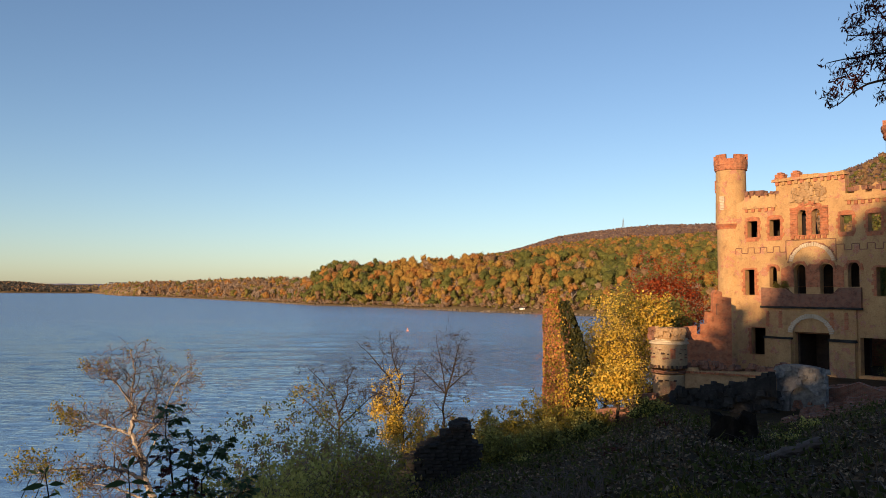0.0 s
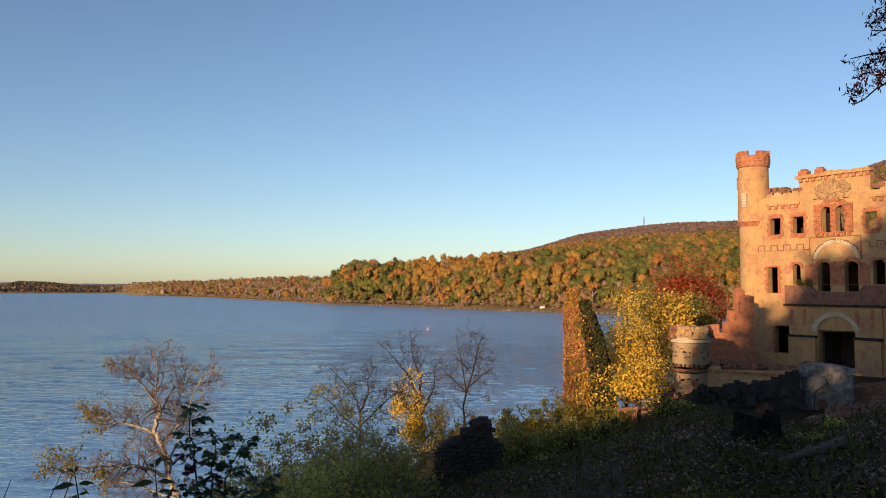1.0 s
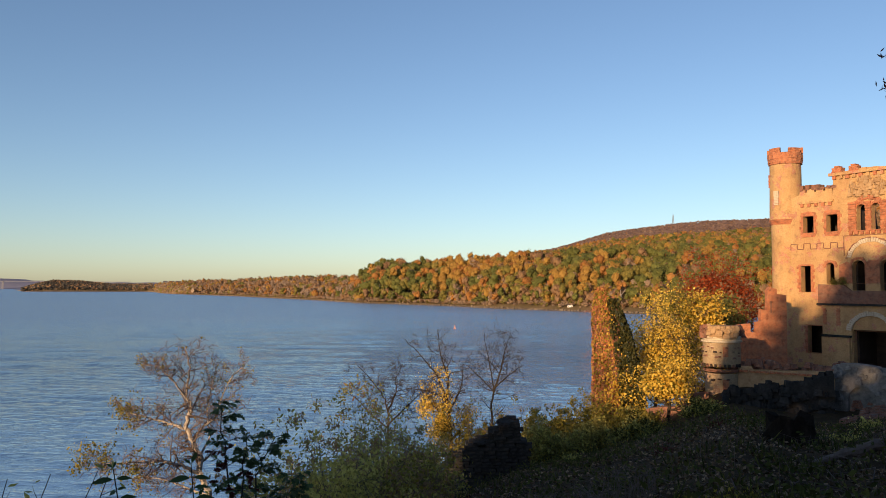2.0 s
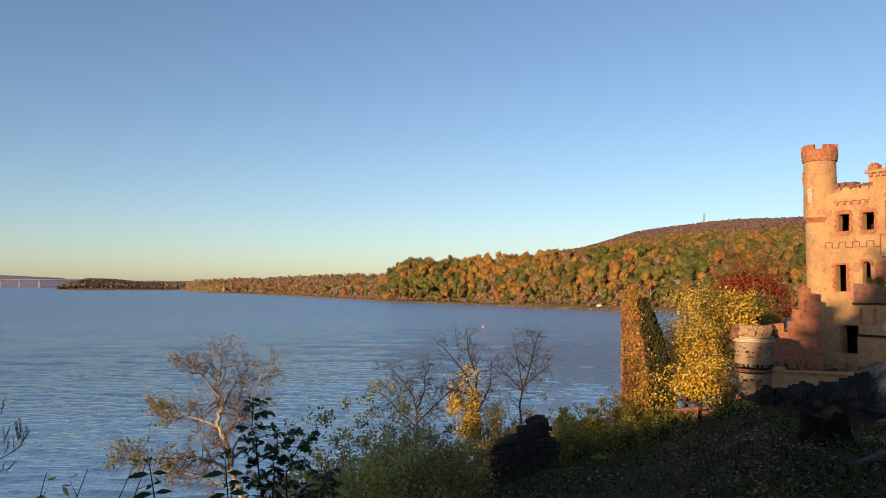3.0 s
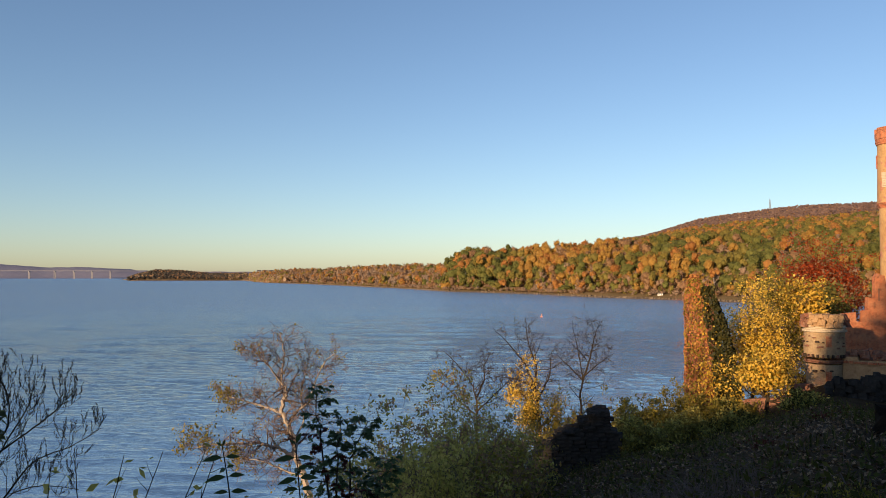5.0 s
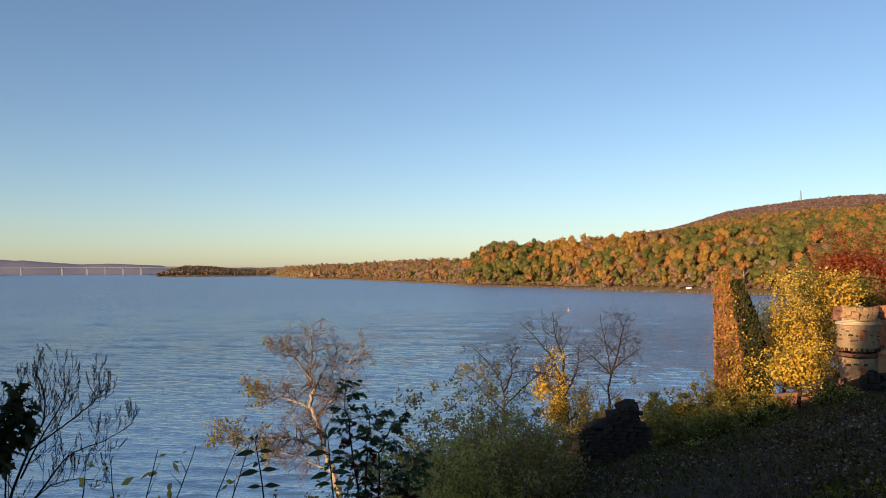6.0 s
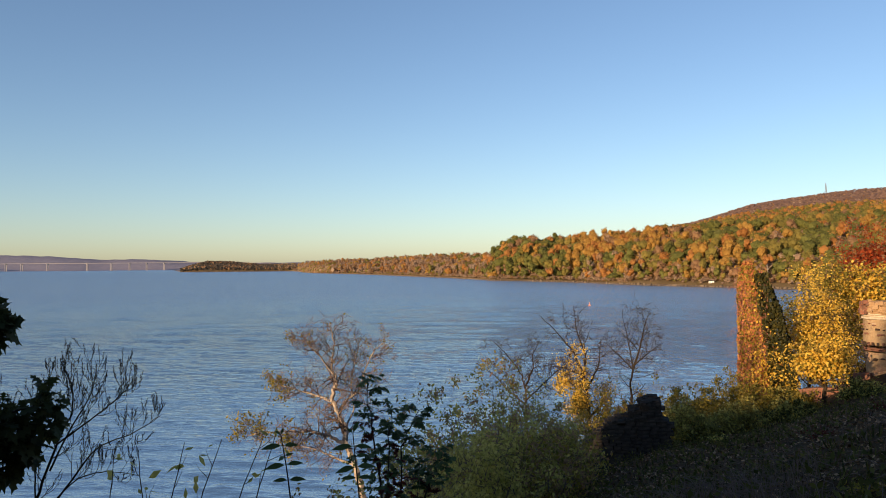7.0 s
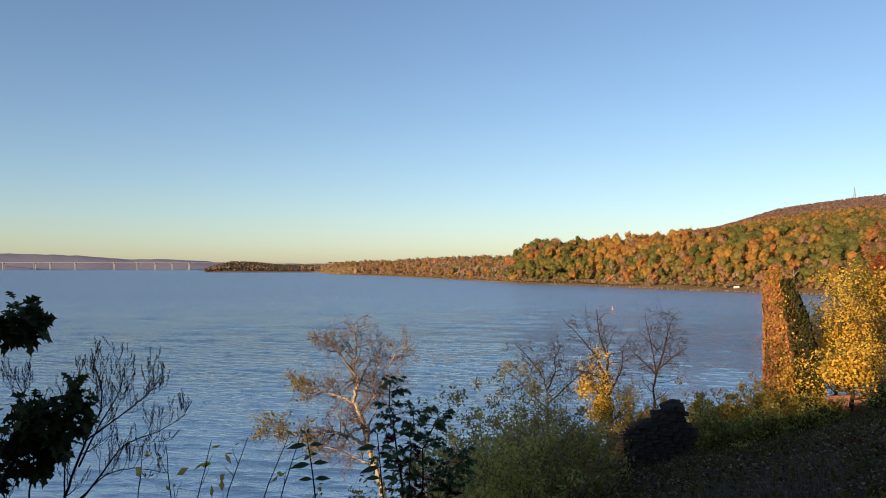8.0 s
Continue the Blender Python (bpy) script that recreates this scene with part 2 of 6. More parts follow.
def river():
    """Wind-ruffled water: the nearer waves are in the mesh, finer ripples and far waves are relief that grows with distance."""
    m, n, l, b = nodes_of("river water")
    b.inputs["Base Color"].default_value = (0.09, 0.20, 0.33, 1)
    b.inputs["IOR"].default_value = 9.0

    def calc(kind, a, c):
        q = n.new("ShaderNodeMath")
        q.operation = kind
        for sock, v in zip(q.inputs, (a, c)):
            if isinstance(v, (int, float)):
                sock.default_value = v
            else:
                l.new(v, sock)
        return q.outputs[0]

    tc, dist = n.new("ShaderNodeTexCoord"), n.new("ShaderNodeVectorMath")
    dist.operation = "LENGTH"
    l.new(tc.outputs["Object"], dist.inputs[0])
    r = calc("MINIMUM", dist.outputs["Value"], 170.0)
    square = calc("MULTIPLY", r, r)
    ripple = noise_tex(n, l, coords(n, l, (0.5, 1.5, 1)), 1.0, 4, 0.6)
    swell = noise_tex(n, l, coords(n, l, (0.05, 0.12, 1)), 1.0, 4, 0.6)
    gust = noise_tex(n, l, coords(n, l, (0.004, 0.018, 1)), 1.0, 5, 0.6)
    gain = n.new("ShaderNodeMapRange")
    gain.inputs["From Min"].default_value, gain.inputs["From Max"].default_value = 0.35, 0.65
    gain.inputs["To Min"].default_value, gain.inputs["To Max"].default_value = 0.4, 1.0
    l.new(gust, gain.inputs["Value"])
    high = calc("ADD", calc("MULTIPLY", ripple, calc("ADD", calc("MULTIPLY", square, 4.5e-5), 0.06)), calc("MULTIPLY", swell, calc("MULTIPLY", square, 4.0e-5)))
    blur = n.new("ShaderNodeMapRange")
    blur.inputs["From Min"].default_value, blur.inputs["From Max"].default_value = 80.0, 420.0
    blur.inputs["To Min"].default_value, blur.inputs["To Max"].default_value = 0.04, 0.26
    l.new(dist.outputs["Value"], blur.inputs["Value"])
    l.new(blur.outputs[0], b.inputs["Roughness"])
    k1 = n.new("ShaderNodeBump")
    k1.inputs["Distance"].default_value = 1.0
    l.new(gain.outputs[0], k1.inputs["Strength"])
    l.new(high, k1.inputs["Height"])
    # far off only the wave faces that look back towards the island are seen
    k2 = n.new("ShaderNodeBump")
    k2.inputs["Distance"].default_value, k2.inputs["Strength"].default_value = 1.0, 1.0
    bent = calc("MULTIPLY", calc("ARCTANGENT", calc("DIVIDE", dist.outputs["Value"], 140.0), 0.0), 140.0)
    l.new(calc("MULTIPLY", calc("SUBTRACT", dist.outputs["Value"], bent), 0.14), k2.inputs["Height"])
    l.new(k1.outputs["Normal"], k2.inputs["Normal"])
    l.new(k2.outputs["Normal"], b.inputs["Normal"])
    return m


WATER = river()


# ---- building blocks ----
def cross3(a, b):
    return np.stack([a[:, 1] * b[:, 2] - a[:, 2] * b[:, 1], a[:, 2] * b[:, 0] - a[:, 0] * b[:, 2], a[:, 0] * b[:, 1] - a[:, 1] * b[:, 0]], 1)


class Geo:
    """Collects points and faces for one mesh."""

    def __init__(self):
        self.v, self.f, self.m, self.count = [], [], [], 0

    def add(self, verts, faces, mat=0):
        verts, faces = np.asarray(verts, float).reshape(-1, 3), np.asarray(faces, int)
        self.v.append(verts)
        self.f.append(faces + self.count)
        self.m.append(np.full(len(faces), mat, int))
        self.count += len(verts)

    def mesh(self, name, materials, smooth=False):
        me = bpy.data.meshes.new(name)
        verts = np.concatenate(self.v)
        total = np.concatenate([np.full(len(f), f.shape[1], int) for f in self.f])
        loops = np.concatenate([f.ravel() for f in self.f])
        start = np.concatenate([[0], np.cumsum(total)[:-1]])
        me.vertices.add(len(verts))
        me.vertices.foreach_set("co", verts.ravel())
        me.loops.add(len(loops))
        me.loops.foreach_set("vertex_index", loops)
        me.polygons.add(len(total))
        me.polygons.foreach_set("loop_start", start)
        for mat in materials if isinstance(materials, (list, tuple)) else [materials]:
            me.materials.append(mat)
        me.polygons.foreach_set("material_index", np.concatenate(self.m))
        me.polygons.foreach_set("use_smooth", np.full(len(total), smooth))
        me.update(calc_edges=True)
        me.validate()
        return me

    def box(self, x0, x1, y0, y1, z0, z1, mat=0, jitter=0.0, rng=None):
        v = np.array([(x, y, z) for z in (z0, z1) for x, y in ((x0, y0), (x1, y0), (x1, y1), (x0, y1))], float)
        if jitter:
            v += (rng.random((8, 3)) - 0.5) * 2 * jitter
        self.add(v, [(3, 2, 1, 0), (4, 5, 6, 7), (0, 1, 5, 4), (1, 2, 6, 5), (2, 3, 7, 6), (3, 0, 4, 7)], mat)

    def tube(self, pts, radii, sides=5, mat=0, cap=False):
        p = np.asarray(pts, float)
        if len(p) < 2:
            return
        d = np.gradient(p, axis=0)
        d /= np.linalg.norm(d, axis=1)[:, None] + 1e-9
        ref = np.array([0.31, 0.83, 0.46]) if abs(d[0] @ np.array([0.31, 0.83, 0.46])) < 0.9 else np.array([1.0, 0, 0])
        a = cross3(d, np.broadcast_to(ref, d.shape))
        a /= np.linalg.norm(a, axis=1)[:, None] + 1e-9
        b = cross3(d, a)
        ang = np.arange(sides) * 2 * np.pi / sides
        ring = a[:, None] * np.cos(ang)[None, :, None] + b[:, None] * np.sin(ang)[None, :, None]
        v = (p[:, None] + ring * np.asarray(radii, float)[:, None, None]).reshape(-1, 3)
        i, j = np.meshgrid(np.arange(len(p) - 1), np.arange(sides), indexing="ij")
        k = (j + 1) % sides
        f = np.stack([i * sides + j, i * sides + k, (i + 1) * sides + k, (i + 1) * sides + j], -1).reshape(-1, 4)
        self.add(v, f, mat)
        if cap:
            for base, order in ((0, 1), ((len(p) - 1) * sides, -1)):
                self.add(v[base:base + sides], [tuple(range(sides))[::-order]], mat)

    def leaves(self, at, size, rng, normal=None, spread=1.0, slim=0.55, mat=0, droop=0.0):
        """One small four-sided leaf at each place."""
        at = np.asarray(at, float).reshape(-1, 3)
        k = len(at)
        if not k:
            return
        nrm = rng.normal(size=(k, 3)) * spread
        if normal is not None:
            nrm = nrm * 0.6 + np.asarray(normal)
        nrm /= np.linalg.norm(nrm, axis=1)[:, None] + 1e-9
        along = cross3(nrm, rng.normal(size=(k, 3)))
        along[:, 2] -= droop
        along /= np.linalg.norm(along, axis=1)[:, None] + 1e-9
        side = cross3(nrm, along)
        s = np.asarray(size) * (0.65 + 0.7 * rng.random(k))
        s = s[:, None]
        v = np.stack([at - along * s * 0.5, at + side * s * 0.5 * slim + along * s * 0.05,
                      at + along * s * 0.5, at - side * s * 0.5 * slim + along * s * 0.05], 1).reshape(-1, 3)
        self.add(v, np.arange(4 * k).reshape(k, 4), mat)

    def lobed(self, at, way, size, rng, mat=0):
        """One lobed oak leaf at each place, growing along its way."""
        at, way = np.asarray(at, float).reshape(-1, 3), np.asarray(way, float).reshape(-1, 3)
        k = len(at)
        way = way / (np.linalg.norm(way, axis=1)[:, None] + 1e-9)
        up = rng.normal(size=(k, 3)) * 0.55 + np.array([0, -0.35, 0.8])
        side = cross3(way, up)
        side /= np.linalg.norm(side, axis=1)[:, None] + 1e-9
        half = [(0.0, 0.015), (0.16, 0.05), (0.24, 0.21), (0.34, 0.08), (0.46, 0.33), (0.57, 0.10), (0.71, 0.26), (0.82, 0.08)]
        rim = half + [(1.0, 0.0)] + [(t, -w) for t, w in reversed(half)]
        L = (np.asarray(size) * (0.7 + 0.6 * rng.random(k)))[:, None]
        v = np.stack([at + way * t * L + side * w * L + np.array([0, 0, -0.22]) * L * t * t for t, w in rim], 1).reshape(-1, 3)
        self.add(v, np.arange(len(rim) * k).reshape(k, len(rim)), mat)

    def rocks(self, at, size, rng, flat=0.7, mat=0):
        """An uneven eight-cornered stone at each place."""
        base = np.array([(-1, -1, -1), (1, -1, -1), (1, 1, -1), (-1, 1, -1), (-.7, -.7, 1), (.7, -.7, 1), (.7, .7, 1), (-.7, .7, 1)], float)
        faces = np.array([(3, 2, 1, 0), (4, 5, 6, 7), (0, 1, 5, 4), (1, 2, 6, 5), (2, 3, 7, 6), (3, 0, 4, 7)])
        for p, s in zip(at, size):
            v = base * (0.75 + 0.5 * rng.random((8, 3))) * s * 0.5 * np.array([1, 0.8 + 0.4 * rng.random(), flat])
            t = rng.random() * 6.28
            c, q = math.cos(t), math.sin(t)
            v = v @ np.array([(c, q, 0), (-q, c, 0), (0, 0, 1)])
            self.add(v + p, faces, mat)


def thing(name, at, turn=0.0, label="", category="", group="", kind=""):
    """An empty at a thing's base, which carries its parts."""
    e = new(name)
    e.matrix_world = pose(*at, 0, 0, turn)
    return tagged(e, label, category, group, kind)


def part(name, geo, material, parent, label="", smooth=False):
    ob = new(name, geo.mesh(name, material, smooth))
    ob.parent = parent
    if label:
        ob["label"] = label
    return ob


def whole(name, geo, material, label, category, kind="", group="", smooth=False, at=None):
    ob = new(name, geo.mesh(name, material, smooth))
    if at is not None:
        ob.matrix_world = pose(*at)
    return tagged(ob, label, category, group, kind)


def slab(geo, outline, holes, y0, y1, mat=0):
    """A standing wall in the local x-z plane, from y0 to y1, with openings through it."""
    bm = bmesh.new()
    edges = []
    for loop in [outline, *holes]:
        vs = [bm.verts.new((x, y0, z)) for x, z in loop]
        edges += [bm.edges.new((vs[i], vs[(i + 1) % len(vs)])) for i in range(len(vs))]
    bmesh.ops.triangle_fill(bm, use_beauty=True, use_dissolve=False, edges=edges, normal=(0, -1, 0))
    made = bmesh.ops.extrude_face_region(bm, geom=bm.faces[:])
    bmesh.ops.translate(bm, vec=(0, y1 - y0, 0), verts=[g for g in made["geom"] if isinstance(g, bmesh.types.BMVert)])
    bmesh.ops.recalc_face_normals(bm, faces=bm.faces[:])
    bm.verts.index_update()
    v = [tuple(x.co) for x in bm.verts]
    tri = [[x.index for x in f.verts] for f in bm.faces if len(f.verts) == 3]
    quad = [[x.index for x in f.verts] for f in bm.faces if len(f.verts) == 4]
    bm.free()
    base = geo.count
    geo.add(v, tri, mat)
    if quad:
        geo.f.append(np.asarray(quad, int) + base)
        geo.m.append(np.full(len(quad), mat, int))


def rect(x0, x1, z0, z1):
    return [(x0, z0), (x1, z0), (x1, z1), (x0, z1)]


def arched(x0, x1, z0, spring, rise, steps=8):
    """An opening with straight sides and a round head."""
    c, r = (x0 + x1) / 2, (x1 - x0) / 2
    head = [(c + r * math.cos(math.pi * i / steps), spring + rise * math.sin(math.pi * i / steps)) for i in range(steps + 1)]
    return [(x0, z0), (x1, z0)] + head


def lathe(geo, profile, sides=20, mat=0, centre=(0, 0), wobble=0.0, rng=None):
    v, f = [], []
    for r, z in profile:
        for i in range(sides):
            a = 2 * math.pi * i / sides
            q = r + (wobble * (rng.random() - 0.5) if wobble else 0)
            v.append((centre[0] + q * math.cos(a), centre[1] + q * math.sin(a), z))
    for k in range(len(profile) - 1):
        for i in range(sides):
            j = (i + 1) % sides
            f.append((k * sides + i, k * sides + j, (k + 1) * sides + j, (k + 1) * sides + i))
    geo.add(v, f, mat)


def ring_blocks(geo, centre, r0, r1, a0, a1, count, y0, y1, gap=0.08, mat=0, rng=None, stretch=1.0):
    """The wedge stones of an arch, each one apart, in the local x-z plane."""
    for i in range(count):
        s = (a1 - a0) / count
        b0, b1 = a0 + s * (i + gap), a0 + s * (i + 1 - gap)
        k0, k1 = r0 + (rng.random() - 0.5) * 0.06, r1 + (rng.random() - 0.5) * 0.12
        pts = [(k0, b0), (k1, b0), (k1, b1), (k0, b1)]
        v = [(centre[0] + r * math.cos(b), y, centre[1] + stretch * r * math.sin(b)) for y in (y0, y1) for r, b in pts]
        geo.add(v, [(0, 1, 2, 3), (7, 6, 5, 4), (0, 4, 5, 1), (1, 5, 6, 2), (2, 6, 7, 3), (3, 7, 4, 0)], mat)


def lerp(x, xs, ys):
    """Straight-line table look-up."""
    if x <= xs[0]:
        return ys[0]
    for i in range(1, len(xs)):
        if x < xs[i]:
            return ys[i - 1] + (ys[i] - ys[i - 1]) * (x - xs[i - 1]) / (xs[i] - xs[i - 1])
    return ys[-1]


# crest of the hill and its trees behind the lookout, seen along the sun's way
SKYLINE_X = [-60, -44, -38, -35.6, -34.6, -31.5, -28, -25.6, -23.8, -21.7, -18.5, -15.3, -11, 2, 40]
SKYLINE_Z = [8, 12, 14.0, 15.0, 21.5, 21.8, 22.5, 26.0, 33.5, 35.8, 37.0, 39.5, 41.0, 42.5, 45.0]


# ---- the lie of the land ----
# azimuth in degrees to the right of +y, seen from the lookout
FALL_AZ = [-180, -140, -110, -75, -50, -30, -20, -8, 2, 9, 17, 21, 24, 30, 40, 60, 90, 130, 180]
FALL = [-0.22, -0.12, 0.12, 0.40, 0.46, 0.40, 0.345, 0.265, 0.195, 0.165, 0.115, 0.130, 0.125, 0.085, 0.06, 0.0, -0.1, -0.2, -0.22]
SHORE_AZ = [-60, -46, -33, -32.2, -24.2, -23.6, -22.7, -19.6, -15.7, -12.6, -9.7, -3.5, 0.7, 4.9, 7.4, 11.5, 17, 30, 60, 90]
SHORE_R = [4700, 4700, 4700, 2550, 2550, 2000, 1753, 1452, 1116, 939, 781, 675, 594, 546, 527, 494, 473, 440, 420, 430]
RISE_AZ = [-24, -22, -19.6, -15.8, -12.2, -9.8, -8.6, -6.9, -4.4, -2.7, 0.3, 2.8, 4.5, 7, 12, 20, 30, 60]
RISE = [0.004, 0.0086, 0.0097, 0.0139, 0.0167, 0.0186, 0.036, 0.040, 0.0385, 0.0424, 0.0458, 0.0485, 0.0470, 0.054, 0.056, 0.060, 0.075, 0.09]
HILL_AZ = [-10, 0, 2.8, 4.9, 8.6, 11.1, 13.1, 15.1, 19.7, 24, 27.6, 29.6, 40, 90]
HILL = [0.010, 0.036, 0.0465, 0.0525, 0.0712, 0.0775, 0.0815, 0.084, 0.0858, 0.108, 0.1425, 0.158, 0.19, 0.2]
HILL_R = 2600.0


def azimuth(x, y):
    return math.degrees(math.atan2(x, y))


def ridge_top(a):
    """Height of the ground under the first wooded crest, and its distance."""
    s = lerp(a, SHORE_AZ, SHORE_R)
    deep = lerp(a, [-22, -12, -9, 5, 20], [330, 260, 150, 200, 230])
    return 16 + lerp(a, RISE_AZ, RISE) * (s + deep) - lerp(a, [-22, -10, -8, 5], [13, 15, 17, 17]), s + deep


def land(x, y):
    """Ground height above the river."""
    r, a = math.hypot(x, y), azimuth(x, y)
    nz = noise.noise(Vector((x * 0.05, y * 0.05, 0.3)))
    if r < 170:
        z = 14.4 - lerp(a, FALL_AZ, FALL) * r + 0.25 * nz * min(1, r / 8) + (0.16 * noise.noise(Vector((x * 0.6, y * 0.6, 2))) + 0.09 * noise.noise(Vector((x * 1.7, y * 1.7, 7)))) * min(1, r / 3)
        if y < -5:                                         # the hill behind
            crest = lerp(x + 0.577 * (-20 - y), SKYLINE_X, SKYLINE_Z) * 0.7 - 1.0
            z = max(z, z + (crest - z) * min(1, (-5 - y) / 18.0))
        if 12 < a < 130:                                   # the level yard in front of the ruin
            k = min(1, max(0, (r - 45) / 18)) * min(1, (a - 12) / 6)
            z = z * (1 - k) + k * (8.9 + 0.3 * nz)
        end = lerp(a, [-180, -110, -60, 0, 10, 14, 18, 30, 60, 120, 180], [120, 60, 40, 64, 68, 72, 104, 130, 140, 140, 120])
        if r > end:
            z -= (r - end) * 0.8
        return max(z, -4.0)
    s = lerp(a, SHORE_AZ, SHORE_R)
    if a < -60 or a > 100:
        return -4.0
    if a < -18 and r > 4650:                               # hazy hills at the end of the river
        top = 16 + lerp(a, [-60, -50, -44.2, -42, -39.2, -37.1, -35.7, -34, -32.7, -30, -26, -20], [0.019, 0.017, 0.0152, 0.0145, 0.0122, 0.0090, 0.0097, 0.0094, 0.0080, 0.005, 0.0045, 0.004]) * 4850
        return 2 + (top + 6 * nz - 2) * min(1, max(0, (r - 4700) / 160.0))
    if r < s:
        return max(-4.0, (r - s) * 0.2)
    if a < -24.2:                                          # dark point beyond the open river
        top = lerp(a, [-32.2, -31.6, -30.4, -28.8, -26.8, -25, -24.2], [2, 12, 26, 24, 15, 15, 16])
        return 1.2 + (top - 1.2) * min(1, (r - s) / 60.0) - max(0, r - s - 250) * 0.2
    top, ridge = ridge_top(a)
    d = r - s
    bank = lerp(a, [-2.0, 1.0], [1.5, 3.2])                 # grassy bank behind the waterline rocks
    if d < 26:
        return 0.3 + bank * min(1, d / lerp(a, [-2.0, 1.0], [12, 22]))
    if r < ridge:
        k = max(0.0, (d - 26) / (ridge - s - 26))
        return 0.3 + bank + (top - 0.3 - bank) * k ** 0.8 + 2.0 * nz * min(1, d / 80)
    far = HILL_R - (max(0, a - 18) / 12) * 1100 if a < 30 else HILL_R - 1100
    hill = 16 + lerp(a, HILL_AZ, HILL) * far - 9
    if a < 0:
        hill = min(hill, top)
    far = max(far, ridge + 200)
    k = (r - ridge) / (far - ridge)
    z = top + (hill - top) * min(1, k) ** 1.15
    if k > 1:
        z -= (r - far) * 0.12
    return z + 6 * noise.noise(Vector((x * 0.004, y * 0.004, 5))) * min(1, k) + 2 * nz * (1 - min(1, k))


angles = sorted(set([round(-52 + 0.5 * i, 2) for i in range(191)] + [-180 + 6 * i for i in range(22)] + [48 + 6 * i for i in range(22)]))
near_r = [0.8 * 1.055 ** i for i in range(101)]             # 0.8 to 170 m
beyond = [-60, -12, -3, 0, 2.5, 5, 8, 14, 20, 26, 34, 46, 62, 85, 115, 150, 190, 240, 300, 380, 480, 600, 750, 920, 1100, 1300, 1500, 1700, 1900, 2050, 2150]
last_r = [4560, 4640, 4700, 4730, 4770, 4820, 4870, 4960]


def ring_list(a):
    """Distances of the ground's rings in one direction: close-set near the lookout and along the far shore."""
    s = lerp(a, SHORE_AZ, SHORE_R) if -60 < a < 100 else 1000
    s = min(s, 4300)
    mid = [170 + (s - 60 - 170) * k / 7 for k in range(1, 7)]
    out = [s + d if d < 60 else s + d * min(1.0, (4500 - s) / 2150.0 + (0.0 if s < 2350 else 0.0)) for d in beyond]
    out = [min(x, 4400 + 3 * i) for i, x in enumerate(out)]
    return near_r + mid + out + last_r


g = Geo()
lists = {a: ring_list(a) for a in angles}
nr, na = len(lists[angles[0]]), len(angles)
verts = [(0, 0, land(0, 0.01))]
for i in range(nr):
    for a in angles:
        r = lists[a][i]
        x, y = r * math.sin(radians(a)), r * math.cos(radians(a))
        verts.append((x, y, land(x, y)))
faces, kinds = [], []
for i in range(nr - 1):
    for j in range(na):
        k = (j + 1) % na
        q = (1 + i * na + j, 1 + (i + 1) * na + j, 1 + (i + 1) * na + k, 1 + i * na + k)
        faces.append(q)
        rm = (lists[angles[j]][i] + lists[angles[j]][i + 1]) / 2
        d = rm - lerp(angles[j], SHORE_AZ, SHORE_R)
        zm = (verts[q[0]][2] + verts[q[2]][2]) / 2
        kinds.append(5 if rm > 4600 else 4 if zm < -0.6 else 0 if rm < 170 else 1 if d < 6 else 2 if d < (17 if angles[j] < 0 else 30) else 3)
g.add(verts, faces)
g.m = [np.array(kinds)]
g.f.append(np.array([(0, 1 + (j + 1) % na, 1 + j) for j in range(na)])[:, ::-1])
g.m.append(np.zeros(na, int))
ground = whole("ground", g, [SOIL, SHORE, DRY_GRASS, WOOD_FLOOR, RIVERBED, HAZE_TINT_HILL],
               "leaf-strewn island slope, river bed, wooded far hills and haze-tinted farthest hills", "ground", "structure", smooth=True)

# the river: rings of points close-set where it is seen, raised into wind waves
RW = np.random.default_rng(77)
w_az = np.radians(np.array(sorted([-50 + 0.16 * i for i in range(538)] + [42 + 6 * i for i in range(45)])))
w_r = np.concatenate([[6.0, 20.0], 1.0 / np.linspace(1 / 36.0, 1 / 640.0, 400), [800, 1050, 1400, 2000, 3000, 4000, 4950]])
rr, aa = np.meshgrid(w_r, w_az, indexing="ij")
wx, wy, wz = rr * np.sin(aa), rr * np.cos(aa), np.zeros_like(rr)
near_share, far_share = np.clip(1.15 - rr / 240, 0.0, 1), np.clip((rr - 60) / 160, 0, 1) * np.clip((900 - rr) / 400, 0, 1)
for i in range(68):
    span = 1.1 * 4.5 ** RW.random() if i < 44 else 6.0 * 4.5 ** RW.random()
    turn = radians(-8) + radians(24) * RW.normal()
    k = 2 * math.pi / span
    wz += (0.028 * near_share if i < 44 else 0.013 * far_share) / k * np.sin(k * (wx * math.sin(turn) + wy * math.cos(turn)) + 6.283 * RW.random())
wz *= np.clip((rr - 24) / 14, 0, 1)
seen = (aa > radians(-50)) & (aa < radians(35.9))
wz *= seen
nr, na = rr.shape
i, j = np.meshgrid(np.arange(nr - 1), np.arange(na), indexing="ij")
k = (j + 1) % na
g = Geo()
g.add(np.stack([wx, wy, wz], -1).reshape(-1, 3), np.stack([i * na + j, i * na + k, (i + 1) * na + k, (i + 1) * na + j], -1).reshape(-1, 4)[:, ::-1])
g.f.append(np.array([tuple(range(na))]))
g.m.append(np.zeros(1, int))
water = whole("water", g, WATER, "wide blue river with small wind ripples", "river", "structure", smooth=True)


# ---- the ruined castle ----
R1 = np.random.default_rng(11)
castle = thing("castle", (28.15, 72.0, 0.0), -52.2, "roofless ruined castle of tan stucco and red brick", "castle")
BASE = 8.0


